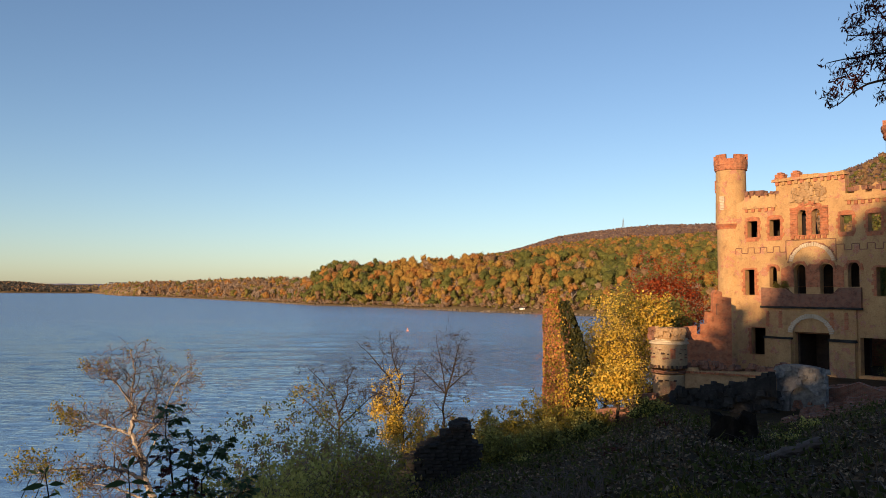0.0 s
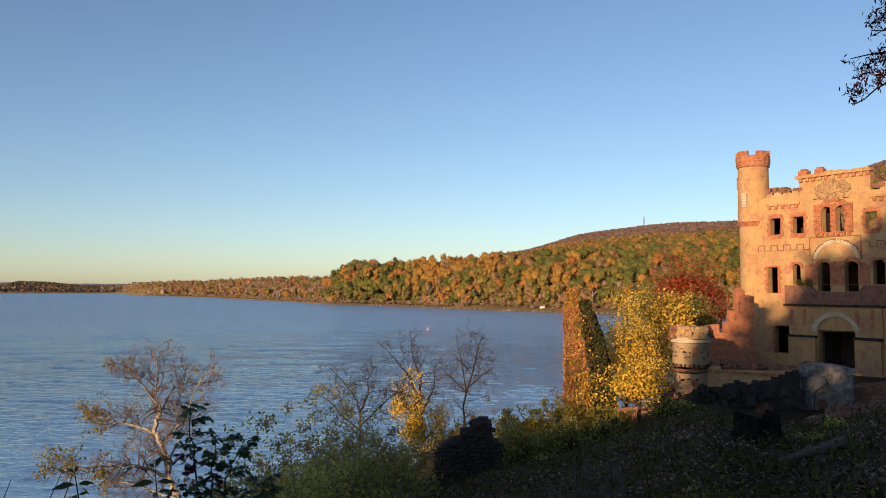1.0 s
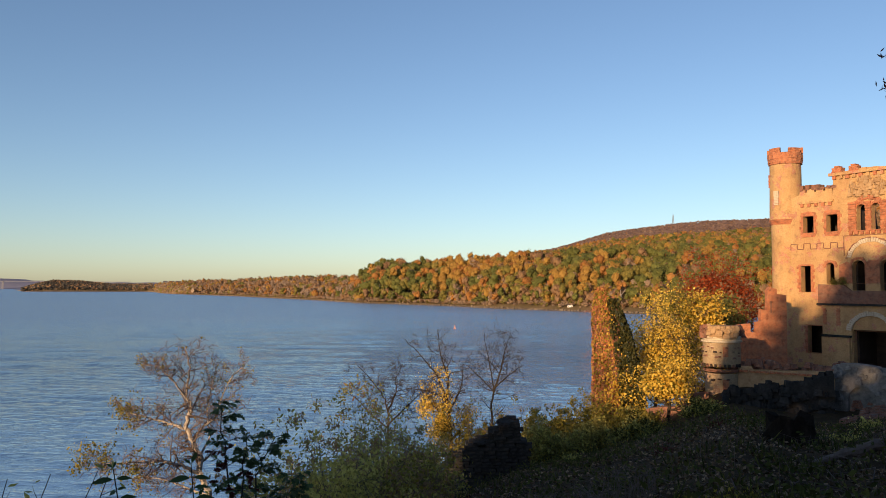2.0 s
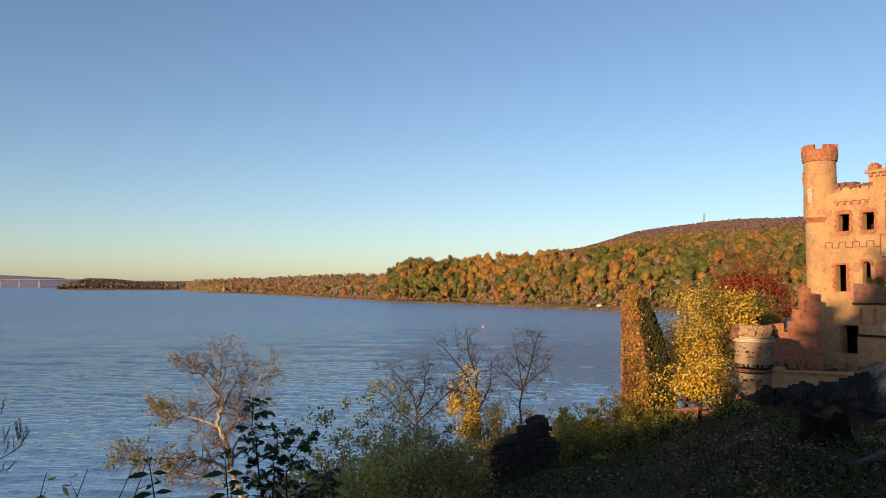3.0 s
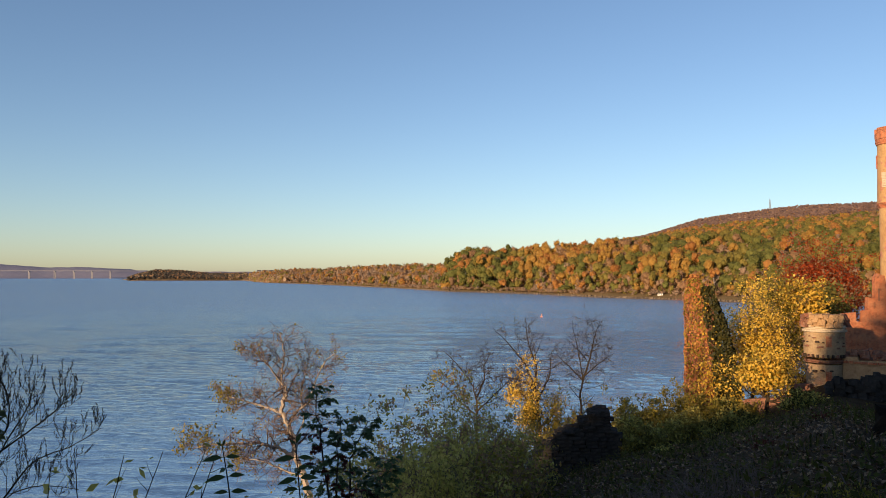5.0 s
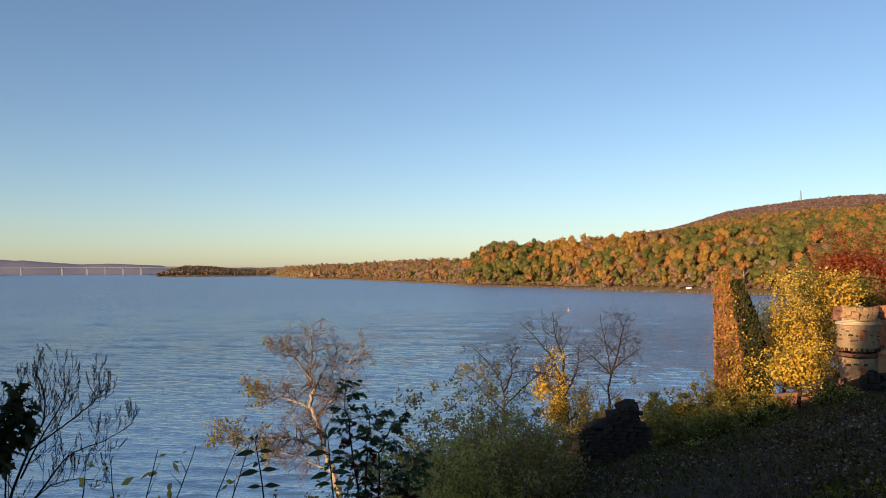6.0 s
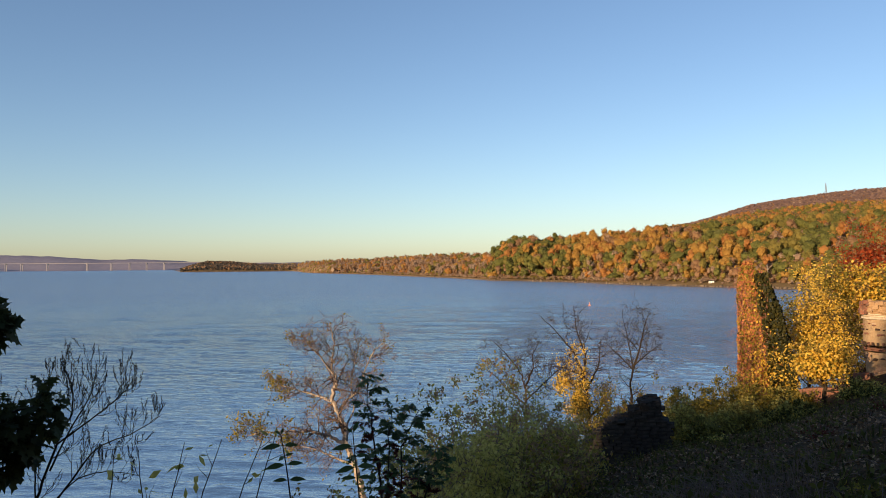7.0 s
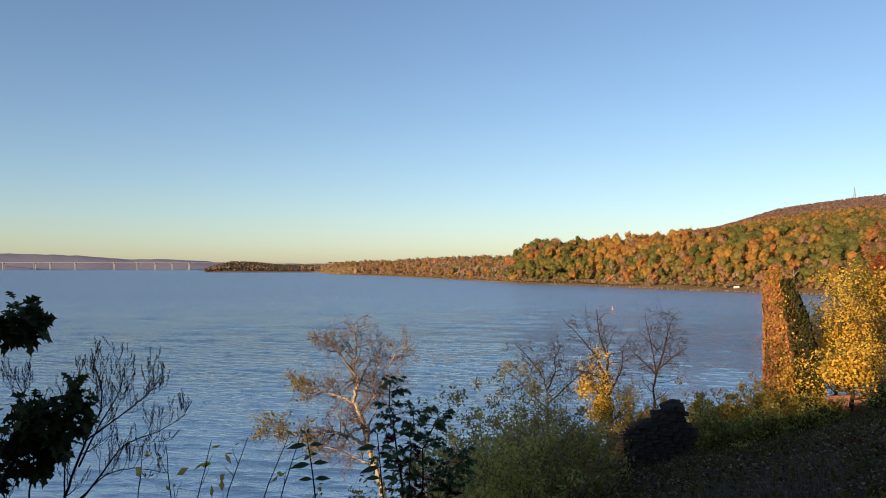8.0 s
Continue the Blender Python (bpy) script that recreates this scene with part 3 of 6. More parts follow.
def crenels(x0, x1, z, tooth, gap, high, rng):
    """The broken top of a parapet, from x1 back to x0."""
    pts, x = [], x1
    while x > x0 + 0.2:
        n = max(x0, x - tooth * (0.85 + 0.3 * rng.random()))
        h = high * (0.5 + 0.6 * rng.random())
        pts += [(x, z), (x - 0.04, z + h * (0.6 + 0.4 * rng.random())), ((x + n) / 2, z + h), (n + 0.05, z + h * (0.7 + 0.3 * rng.random())), (n, z)]
        x = n - gap
    return pts


HOLES = [
    rect(0.55, 1.54, 21.1, 22.6), rect(2.72, 3.72, 21.1, 22.6), rect(9.05, 10.0, 21.15, 22.55), rect(11.3, 12.3, 21.1, 22.55),
    arched(5.4, 6.15, 21.05, 22.9, 0.42), arched(6.62, 7.37, 21.05, 22.9, 0.42),
    rect(0.25, 1.18, 15.75, 18.1), arched(2.62, 3.34, 16.5, 18.0, 0.36), arched(4.9, 5.98, 15.9, 18.0, 0.5),
    arched(7.22, 8.36, 15.9, 18.0, 0.5), arched(9.55, 10.5, 16.5, 18.1, 0.5), rect(11.85, 13.1, 15.75, 18.1),
    rect(0.78, 2.2, 10.3, 12.75), rect(4.85, 8.02, 9.0, 12.55), rect(10.45, 12.9, 9.2, 12.3),
]
outline = [(-1.6, BASE), (13.6, BASE), (13.6, 24.9)] + crenels(9.6, 13.55, 24.35, 0.8, 0.5, 0.75, R1) + [
    (9.5, 24.4), (9.52, 25.95), (8.2, 26.25), (6.9, 26.4), (5.6, 26.4), (3.38, 26.2), (3.36, 24.4)] + \
    crenels(0.25, 3.3, 24.75, 0.62, 0.18, 0.5, R1) + [(0.2, 24.6), (-1.6, 24.0)]
g = Geo()
slab(g, outline, HOLES, 0.0, 0.65)
part("facade_wall", g, STUCCO, castle, "tan stucco front with fallen patches")

# mortar-rough panel over the twin window
g = Geo()
for i in range(120):
    x, z = 6.3 + 1.65 * (R1.random() * 2 - 1), 24.75 + 0.85 * (R1.random() * 2 - 1)
    if abs(x - 6.3) / 1.75 + abs(z - 24.75) / 1.3 < 1.25:
        g.rocks([(x, 0.0, z)], [0.22 + 0.2 * R1.random()], R1, 1.0)
part("worn_shield", g, RUBBLE_STUCCO, castle, "crumbling rough stucco shield")


def surround(name, x0, x1, z0, z1, wide=0.28, head=0.45, sill=0.4, peak=True):
    """A proud brick frame round an opening: head, sill and toothed side blocks."""
    q = Geo()
    slab(q, [(x0 - wide, z1 + 0.003), (x1 + wide, z1 + 0.003), (x1 + wide * 0.6, z1 + head * 0.7), ((x0 + x1) / 2, z1 + head if peak else z1 + head * 0.7), (x0 - wide * 0.6, z1 + head * 0.7)], [], -0.04, 0.1)
    made = part(name, q, BRICK, castle, "proud red brick surround")
    q = Geo()
    slab(q, [(x0 - wide * 0.3, z0 - sill), (x1 + wide * 0.3, z0 - sill), (x1 + wide, z0 - 0.003), (x0 - wide, z0 - 0.003)], [], -0.05, 0.1)
    part("sill", q, BRICK, made)
    z, k = z0, 0
    while z < z1 - 0.05:
        t = min(0.3, z1 - z)
        for side in (0, 1):
            w = wide * (1.25 if (k + side) % 2 else 0.8) * (0.85 + 0.3 * R1.random())
            q = Geo()
            if side:
                q.box(x1 + 0.003, x1 + w, -0.035 - 0.02 * R1.random(), 0.1, z, z + t - 0.01)
            else:
                q.box(x0 - w, x0 - 0.003, -0.035 - 0.02 * R1.random(), 0.1, z, z + t - 0.01)
            part("brick_block", q, BRICK, made)
        z, k = z + t, k + 1
    return made


for x0, x1, z0, z1 in ((0.55, 1.54, 21.1, 22.6), (2.72, 3.72, 21.1, 22.6), (9.05, 10.0, 21.15, 22.55), (11.3, 12.3, 21.1, 22.55)):
    surround("window_surround", x0, x1, z0, z1)
surround("window_surround", 0.25, 1.18, 15.75, 18.1, 0.3, 0.22, 0.02, False)
surround("window_surround", 11.85, 13.1, 15.75, 18.1, 0.3, 0.22, 0.02, False)
surround("door_surround", 0.78, 2.2, 10.3, 12.75, 0.26, 0.12, 0.02, False)

# twin window: brick piers, heads and sill
for x0, x1 in ((4.72, 5.36), (6.17, 6.6), (7.4, 8.02)):
    g = Geo()
    z, k = 21.0, 0
    while z < 23.4:
        s = 0.03 if k % 2 else 0.0
        g.box(x0 - s, x1 + s, -0.12 - s, 0.12, z + 0.01, z + 0.2)
        z, k = z + 0.21, k + 1
    part("brick_pier", g, BRICK, castle, "red brick pier of the twin window")
g = Geo()
ring_blocks(g, (6.38, 22.6), 1.08, 1.45, radians(35), radians(145), 16, -0.1, 0.1, 0.05, rng=R1)
for x in (5.78, 7.0):
    ring_blocks(g, (x, 22.9), 0.4, 0.62, radians(5), radians(175), 9, -0.07, 0.1, 0.05, rng=R1)
part("brick_arch", g, BRICK, castle)
g = Geo()
for i in range(7):
    g.box(4.75 + 0.47 * i, 5.05 + 0.47 * i, -0.16, 0.1, 20.72, 20.98)
g.box(4.65, 8.1, -0.12, 0.1, 20.98, 21.05)
part("sill", g, BRICK, castle)

# string courses, corbels and copings
for x0, x1, z, n in ((0.2, 3.4, 23.75, 5), (9.5, 13.5, 23.75, 7)):
    g = Geo()
    g.box(x0, x1, -0.16, 0.05, z, z + 0.2, 0, 0.02, R1)
    part("string_course", g, STUCCO, castle)
    for i in range(n):
        x = x0 + 0.3 + (x1 - x0 - 0.6) * i / (n - 1)
        g = Geo()
        g.box(x - 0.14, x + 0.14, -0.13, 0.03, z - 0.32, z - 0.004, 0, 0.015, R1)
        part("corbel", g, BRICK, castle)
g = Geo()
g.box(3.1, 9.6, -0.26, 0.7, 26.0, 26.22, 0, 0.04, R1)
part("cornice", g, STUCCO, castle, "chipped tan cornice")
for i in range(11):
    g = Geo()
    x = 3.4 + 0.58 * i
    g.box(x, x + 0.3, -0.17, 0.03, 25.66, 25.995, 0, 0.02, R1)
    part("corbel", g, STUCCO if i % 2 else BRICK, castle)
for x, w, h in ((3.3, 0.95, 0.6), (4.8, 0.85, 0.62)):
    g = Geo()
    for k in range(4):                                     # brick courses stepping in towards the top
        e = 0.02 + 0.05 * k * R1.random() + (0.1 if k == 3 else 0)
        g.box(x + e, x + w - e, -0.12, 0.52, 26.225 + h * k / 4, 26.22 + h * (k + 1) / 4, 0, 0.015, R1)
    part("merlon", g, BRICK, castle, "broken red brick merlon")
x = 5.9
while x < 9.3:
    g = Geo()
    w = 0.3 + 0.3 * R1.random()
    g.box(x, x + w - 0.02, -0.1, 0.5, 26.22, 26.3 + 0.16 * R1.random(), 0, 0.03, R1)
    part("coping_stone", g, STUCCO, castle)
    x += w
for x0, x1, z in ((0.3, 3.3, 24.9), (9.7, 13.4, 24.5)):
    x = x0
    while x < x1:
        g = Geo()
        w = 0.35 + 0.25 * R1.random()
        g.box(x, x + w, -0.06, 0.6, z + 0.02, z + 0.22 + 0.35 * R1.random(), 0, 0.06, R1)
        x += w + 0.25 * R1.random()
        part("broken_parapet", g, BRICK_DARK, castle, "broken dark brick parapet")

# stepped brick fillet across the front
g = Geo()
for x0, x1, zl, zh, start in ((-1.3, 4.2, 19.62, 20.12, 0), (8.7, 13.5, 19.62, 20.12, 1)):
    x, k = x0, start
    while x < x1:
        n = min(x1, x + 0.62)
        z = zh if k % 2 else zl
        g.box(x, n, -0.035, 0.02, z - 0.035, z + 0.035)
        g.box(n - 0.035, n + 0.035, -0.034, 0.02, zl + 0.036, zh - 0.036)
        x, k = n, k + 1
g.box(4.2, 4.27, -0.035, 0.02, 18.9, 20.65)
g.box(8.6, 8.67, -0.035, 0.02, 19.0, 20.65)
g.box(4.28, 8.59, -0.035, 0.02, 20.6, 20.67)
part("stepped_fillet", g, BRICK_DARK, castle, "stepped brick fillet like small battlements")
# great blind arch of pale stones
g = Geo()
ring_blocks(g, (6.55, 18.5), 1.72, 2.05, radians(8), radians(172), 26, -0.1, 0.05, 0.1, rng=R1, stretch=0.9)
part("blind_arch", g, PALE_STONE, castle, "pale stone blind arch")
g = Geo()
ring_blocks(g, (6.55, 18.5), 2.07, 2.17, radians(4), radians(176), 40, -0.06, 0.05, 0.01, rng=R1, stretch=0.9)
part("arch_fillet", g, BRICK_DARK, castle)
for x, r in ((2.98, 0.42), (5.44, 0.62), (7.79, 0.66), (10.02, 0.6)):
    g = Geo()
    ring_blocks(g, (x, 17.98), r - 0.04, r + 0.2, radians(-8), radians(188), 13, -0.09, 0.08, 0.05, rng=R1)
    part("window_arch", g, BRICK, castle, "brick arch over a tall window")
# brick wall face between the arched windows and the balcony band below
g = Geo()
slab(g, [(3.75, 16.5), (9.25, 16.5), (9.25, 18.1), (8.75, 18.4), (8.36, 18.05), (8.36, 17.95), (8.362, 16.52), (7.22, 16.52), (7.222, 18.05), (6.9, 18.5), (6.3, 18.5),
         (5.98, 18.05), (5.978, 16.52), (4.9, 16.52), (4.902, 18.05), (4.5, 18.4), (3.75, 18.1)], [], -0.05, 0.02)
part("brick_facing", g, BRICK, castle, "exposed red brick facing")
g = Geo()
slab(g, [(1.95, 14.78), (10.7, 14.78), (10.7, 16.45), (8.9, 16.42), (8.37, 15.88), (4.88, 15.88), (4.3, 16.35), (1.95, 16.45)], [], -0.28, 0.02)
part("balcony_band", g, BRICK_DARK, castle, "dark brick balcony parapet")
x = 1.85
while x < 10.75:
    w = 0.5 + 0.5 * R1.random()
    g = Geo()
    g.box(x, min(10.85, x + w) - 0.01, -0.42 + 0.06 * R1.random(), 0.02, 14.6, 14.77, 0, 0.02, R1)
    part("ledge_stone", g, STONE, castle, "weathered stone of the ledge")
    x += w
# ground floor: projecting bay, slots, gate arch and its pale stones
g = Geo()
slab(g, [(2.25, BASE), (4.80, BASE)] + [(6.42 - 1.62 * math.cos(math.pi * i / 12), 12.5 + 1.35 * math.sin(math.pi * i / 12)) for i in range(13)] +
     [(8.04, BASE), (10.25, BASE), (10.25, 14.58), (2.25, 14.58)], [], -0.16, 0.0)
part("lower_bay", g, STUCCO, castle)
for i in range(27):
    g = Geo()
    ring_blocks(g, (6.42, 12.35), 1.62, 2.02, radians(4 + 172 * i / 27), radians(4 + 172 * (i + 1) / 27), 1, -0.24, 0.02, 0.1, rng=R1, stretch=0.88)
    part("arch_stone", g, PALE_STONE, castle, "pale stone arch over the gate")
g = Geo()
slab(g, arched(4.86, 8.0, 12.56, 12.6, 1.2), [], 0.25, 0.5)
part("gate_tympanum", g, STUCCO, castle)
g = Geo()
g.box(4.7, 8.15, 0.1, 0.24, 12.42, 12.56)
part("gate_lintel", g, RUST_METAL, castle, "rusty iron lintel")
for x in (2.35, 3.55, 8.1, 9.3):
    g = Geo()
    for k in range(9):
        s = 0.05 if k % 2 else 0.0
        g.box(x - s, x + 0.27 + s, -0.2, 0.0, 12.9 + 0.16 * k, 13.05 + 0.16 * k)
    part("brick_slot", g, BRICK, castle)
for x0, x1, z in ((2.3, 4.75, 11.85), (8.1, 10.2, 11.85)):
    g = Geo()
    g.box(x0, x1, -0.45, -0.17, BASE, z)
    part("buttress", g, STUCCO, castle, "plain stucco buttress")
    g = Geo()
    g.box(x0 - 0.1, x1 + 0.1, -0.55, -0.17, z + 0.003, z + 0.2, 0, 0.03, R1)
    part("buttress_cap", g, STONE, castle)

# corner towers
def tower(cx, cy, top, r, flare):
    q = Geo()
    lathe(q, [(r * 0.95, BASE), (r * 0.9, 14), (r * 0.9, 22.2), (r * 0.9, 22.25)], 18, 0, (cx, cy))
    part("tower_shaft", q, STUCCO, castle, "round stucco corner tower", True)
    q = Geo()
    for k in range(5):
        lathe(q, [(r * 0.9, 22.0 + 0.1 * k), (r * (0.93 + 0.025 * k), 22.01 + 0.1 * k), (r * (0.93 + 0.025 * k), 22.09 + 0.1 * k), (r * 0.9, 22.1 + 0.1 * k)], 18, 0, (cx, cy))
    part("tower_band", q, BRICK, castle)
    q = Geo()
    lathe(q, [(r * 1.0, 22.5), (r * 0.97, 25), (r * 0.95, top - 1.35), (r * 0.95, top - 1.3)], 18, 0, (cx, cy))
    part("tower_head", q, STUCCO, castle, "", True)
    q = Geo()
    lathe(q, [(r * 0.96, top - 1.6), (r * 1.03, top - 1.55), (r * 1.03, top - 1.4), (r * 1.05, top - 1.38), (r * 1.05, top - 1.1), (r * 1.07, top - 1.08), (r * (1.0 + flare), top - 0.85), (r * (1.0 + flare), top - 0.55),
              (r * 0.85, top - 0.55), (r * 0.85, top - 1.3)], 18, 0, (cx, cy), 0.06, R1)
    part("tower_cap", q, BRICK, castle, "corbelled brick tower top")
    for i in range(5):
        a0 = 2 * math.pi * i / 5 + 0.42
        q = Geo()
        high = 0.38 + 0.3 * R1.random()
        for k in range(4):
            b0, b1 = a0 + 0.02 * R1.random(), a0 + 0.80 - 0.03 * R1.random()
            v = [(cx + rr * math.cos(b), cy + rr * math.sin(b), z) for z in (top - 0.56 + high * k / 4 + 0.004, top - 0.56 + high * (k + 1) / 4) for rr, b in
                 ((r * 0.86, b0), (r * 1.07, b0), (r * 1.07, (b0 + b1) / 2), (r * 1.07, b1), (r * 0.86, b1))]
            q.add(v[:5], [(4, 3, 2, 1, 0)])
            q.add(v[5:], [(0, 1, 2, 3, 4)])
            q.add(v, [(j, (j + 1) % 5, 5 + (j + 1) % 5, 5 + j) for j in range(5)])
        part("tower_merlon", q, BRICK, castle)


tower(-1.66, 0.9, 29.25, 1.46, 0.08)
tower(14.6, 0.6, 30.0, 2.0, 0.13)
for cx, cz, w, h in ((-1.72, 24.5, 0.42, 1.35), (-2.62, 26.2, 0.25, 1.2)):
    g = Geo()
    for k in range(9):
        s = 0.04 * R1.random()
        yy = 0.9 - math.sqrt(max(0.02, 1.48 ** 2 - (cx + 1.5) ** 2))
        g.box(cx - w / 2 - s, cx + w / 2 + s, yy - 0.05, yy + 0.25, cz - h / 2 + h * k / 9, cz - h / 2 + h * (k + 0.85) / 9, 0, 0.02, R1)
    part("blocked_slit", g, PALE_STONE if cz < 25 else BRICK, castle, "bricked-up slit window")

# inner and side walls of the shell; their near-black colour paints in the unlit inside
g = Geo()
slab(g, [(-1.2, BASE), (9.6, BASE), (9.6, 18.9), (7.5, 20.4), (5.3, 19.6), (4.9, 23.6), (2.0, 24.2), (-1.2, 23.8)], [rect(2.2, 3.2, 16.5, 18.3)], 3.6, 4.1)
part("inner_wall", g, BRICK_SHADE_BLACK, castle, "inner brick wall, colour darkened for interior shade")
# mostly unseen slabs, added to stop skylight brightening the gate and windows
for x1, z in ((9.6, 13.3), (9.6, 18.75), (4.6, 23.4)):
    g = Geo()
    g.box(-0.8, x1, 0.66, 3.59, z, z + 0.25)
    part("skylight_blocker", g, ROTTEN, castle, "dark slab added inside the shell to block skylight")
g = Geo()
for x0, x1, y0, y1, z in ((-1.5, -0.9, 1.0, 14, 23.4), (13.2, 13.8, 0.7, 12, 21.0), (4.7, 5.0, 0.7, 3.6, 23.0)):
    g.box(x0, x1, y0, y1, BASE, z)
part("side_wall", g, BRICK_SHADE_BLACK, castle)
g = Geo()
slab(g, [(-1.5, BASE), (9.0, BASE), (9.0, 12), (6, 13.5), (3, 17), (-1.5, 19)], [], 14.0, 14.6)
part("back_wall", g, BRICK, castle)
g = Geo()
g.box(7.5, 8.3, 3.2, 3.35, 16.3, 17.3)
part("inner_panel", g, STUCCO, castle, "stucco panel on the inner wall")

# ---- round turret and its wall ----
turret = thing("turret", (17.35, 59.1, 0), 0, "round stucco turret with brick bands", "turret")
g = Geo()
lathe(g, [(1.12, 5.5), (1.17, 8), (1.25, 9.75)], 20)
part("turret_base", g, STUCCO_PALE, turret, "", True)
g = Geo()
for k in range(2):
    lathe(g, [(1.25, 9.85 + 0.12 * k), (1.31 + 0.03 * k, 9.86 + 0.12 * k), (1.31 + 0.03 * k, 9.95 + 0.12 * k), (1.25, 9.96 + 0.12 * k)], 20, 0, (0, 0), 0.02, R1)
part("brick_band", g, BRICK_DARK, turret)
for i in range(26):
    a = 2 * math.pi * i / 26
    g = Geo()
    c, s = math.cos(a), math.sin(a)
    v = [(r * c - w * s, r * s + w * c, z) for z in (10.24, 10.46) for r, w in ((1.3, -0.07), (1.44, -0.07), (1.44, 0.07), (1.3, 0.07))]
    g.add(v, [(3, 2, 1, 0), (4, 5, 6, 7), (0, 1, 5, 4), (1, 2, 6, 5), (2, 3, 7, 6), (3, 0, 4, 7)])
    part("dentil", g, BRICK_SHADE_BLACK if i % 3 else BRICK_DARK, turret)
g = Geo()
lathe(g, [(1.3, 10.25), (1.36, 10.5), (1.34, 12.0), (1.34, 12.05)], 20)
part("turret_drum", g, STUCCO_PALE, turret, "", True)
g = Geo()
lathe(g, [(1.34, 12.0), (1.47, 12.06), (1.47, 12.2), (1.36, 12.22), (1.36, 12.3), (1.44, 12.34), (1.44, 12.5), (1.36, 12.52)], 20, 0, (0, 0), 0.03, R1)
part("cornice", g, PALE_STONE, turret)
for i in range(7):
    a0 = 2 * math.pi * i / 7 + 0.15
    g = Geo()
    pts, sz = [], []
    for k in range(34):                                    # heaped rubble stones of the broken battlement
        a, up = a0 + 0.74 * R1.random(), R1.random() ** 1.3
        r = 1.38 - 0.12 * up + 0.08 * R1.normal()
        pts.append((r * math.cos(a), r * math.sin(a), 12.5 + 0.72 * up * (0.75 + 0.25 * math.sin(7 * a0))))
        sz.append(0.24 + 0.2 * R1.random())
    g.rocks(pts, sz, R1, 0.65)
    part("turret_merlon", g, RUBBLE_STUCCO if i % 3 else BRICK_DARK, turret, "heaped broken rubble of the battlement")
g = Geo()
lathe(g, [(1.36, 12.45), (1.2, 12.95), (0.8, 13.25), (0.1, 13.3)], 20, 0, (0, 0), 0.12, R1)
part("turret_roof", g, RUBBLE_STUCCO, turret)
for z in (8.55, 11.0):                                     # bricked-up windows, one brick to a course
    a, out = math.atan2(-59.1, -17.35) + 0.22, 1.37 if z > 9 else 1.26
    c, q = math.cos(a), math.sin(a)
    for k in range(8):
        w, zz = 0.17 + 0.03 * R1.random(), z + k * 0.095
        g = Geo()
        g.add([(r * c - e * q, r * q + e * c, h) for h in (zz, zz + 0.085) for r, e in ((1.0, -w), (out, -w), (out, w), (1.0, w))],
              [(3, 2, 1, 0), (4, 5, 6, 7), (0, 1, 5, 4), (1, 2, 6, 5), (2, 3, 7, 6), (3, 0, 4, 7)])
        part("brick", g, BRICK, turret)
for k in range(24):
    g = Geo()
    a = math.atan2(-59.1, -17.35) + (R1.random() - 0.5) * 2.6
    z = [10.9, 11.2, 11.55, 9.2][k % 4] + 0.2 * R1.random()
    r = 1.33 if z > 10 else 1.2
    g.rocks([(r * math.cos(a), r * math.sin(a), z)], [0.16 + 0.14 * R1.random()], R1, 0.4)
    part("bare_brick", g, BRICK_SHADE_BLACK if k % 2 else BRICK_DARK, turret)


def ruin_wall(name, x0, y0, x1, y1, tops, base, thick, material, label, category="wall", holes=()):
    """A broken wall between two points; tops runs along it from 0 to 1."""
    length = math.hypot(x1 - x0, y1 - y0)
    w = thing(name, (x0, y0, 0), math.degrees(math.atan2(y1 - y0, x1 - x0)), label, category)
    q = Geo()
    slab(q, [(0, base), (length, base)] + [(length * t, z) for t, z in reversed(tops)], list(holes), 0, thick)
    part("wall_body", q, material, w)
    return w, length


# low curtain wall beside the turret
w, n = ruin_wall("curtain_wall", 18.3, 58.3, 25.2, 54.2, [(0, 10.3), (0.12, 10.35), (0.13, 10.1), (0.3, 10.15), (0.5, 10.2), (0.7, 10.3), (1, 10.4)], 6.5, 0.6, RUBBLE_STUCCO, "low tan stucco wall with brick band and broken top")
g = Geo()
x = 0.1
while x < n - 0.3:
    d = 0.25 + 0.3 * R1.random()
    g.box(x, x + d, -0.14, 0.5, 9.9, 10.02 + 0.05 * R1.random(), 0, 0.02, R1)
    x += d + 0.05
part("brick_band", g, BRICK, w)
g = Geo()
pts, sz = [], []
for i in range(110):
    t = R1.random()
    pts.append((t * n, 0.3 + 0.5 * R1.random(), 10.2 + 0.75 * R1.random() * (0.4 + 0.6 * math.sin(9 * t) ** 2)))
    sz.append(0.2 + 0.35 * R1.random())
g.rocks(pts, sz, R1)
part("rubble", g, [BRICK_DARK], w, "loose bricks and stones on the wall")
# red brick remnant beside the castle
w, n = ruin_wall("brick_ruin", 20.9, 66.2, 25.0, 66.6, [(0, 11.0), (0.02, 13.0), (0.24, 13.1), (0.245, 12.4), (0.36, 12.3), (0.365, 13.2), (0.46, 13.3), (0.465, 14.3), (0.60, 14.2), (0.605, 15.9), (0.66, 16.2), (0.80, 16.0), (0.805, 15.6), (1, 15.5)], 7.0, 0.5, BRICK, "broken red brick wall, sunlit at its top")
g = Geo()
g.box(n * 0.66, n * 0.69, -0.01, 0.0, 14.0, 15.0)
part("crack", g, BRICK_DARK, w)
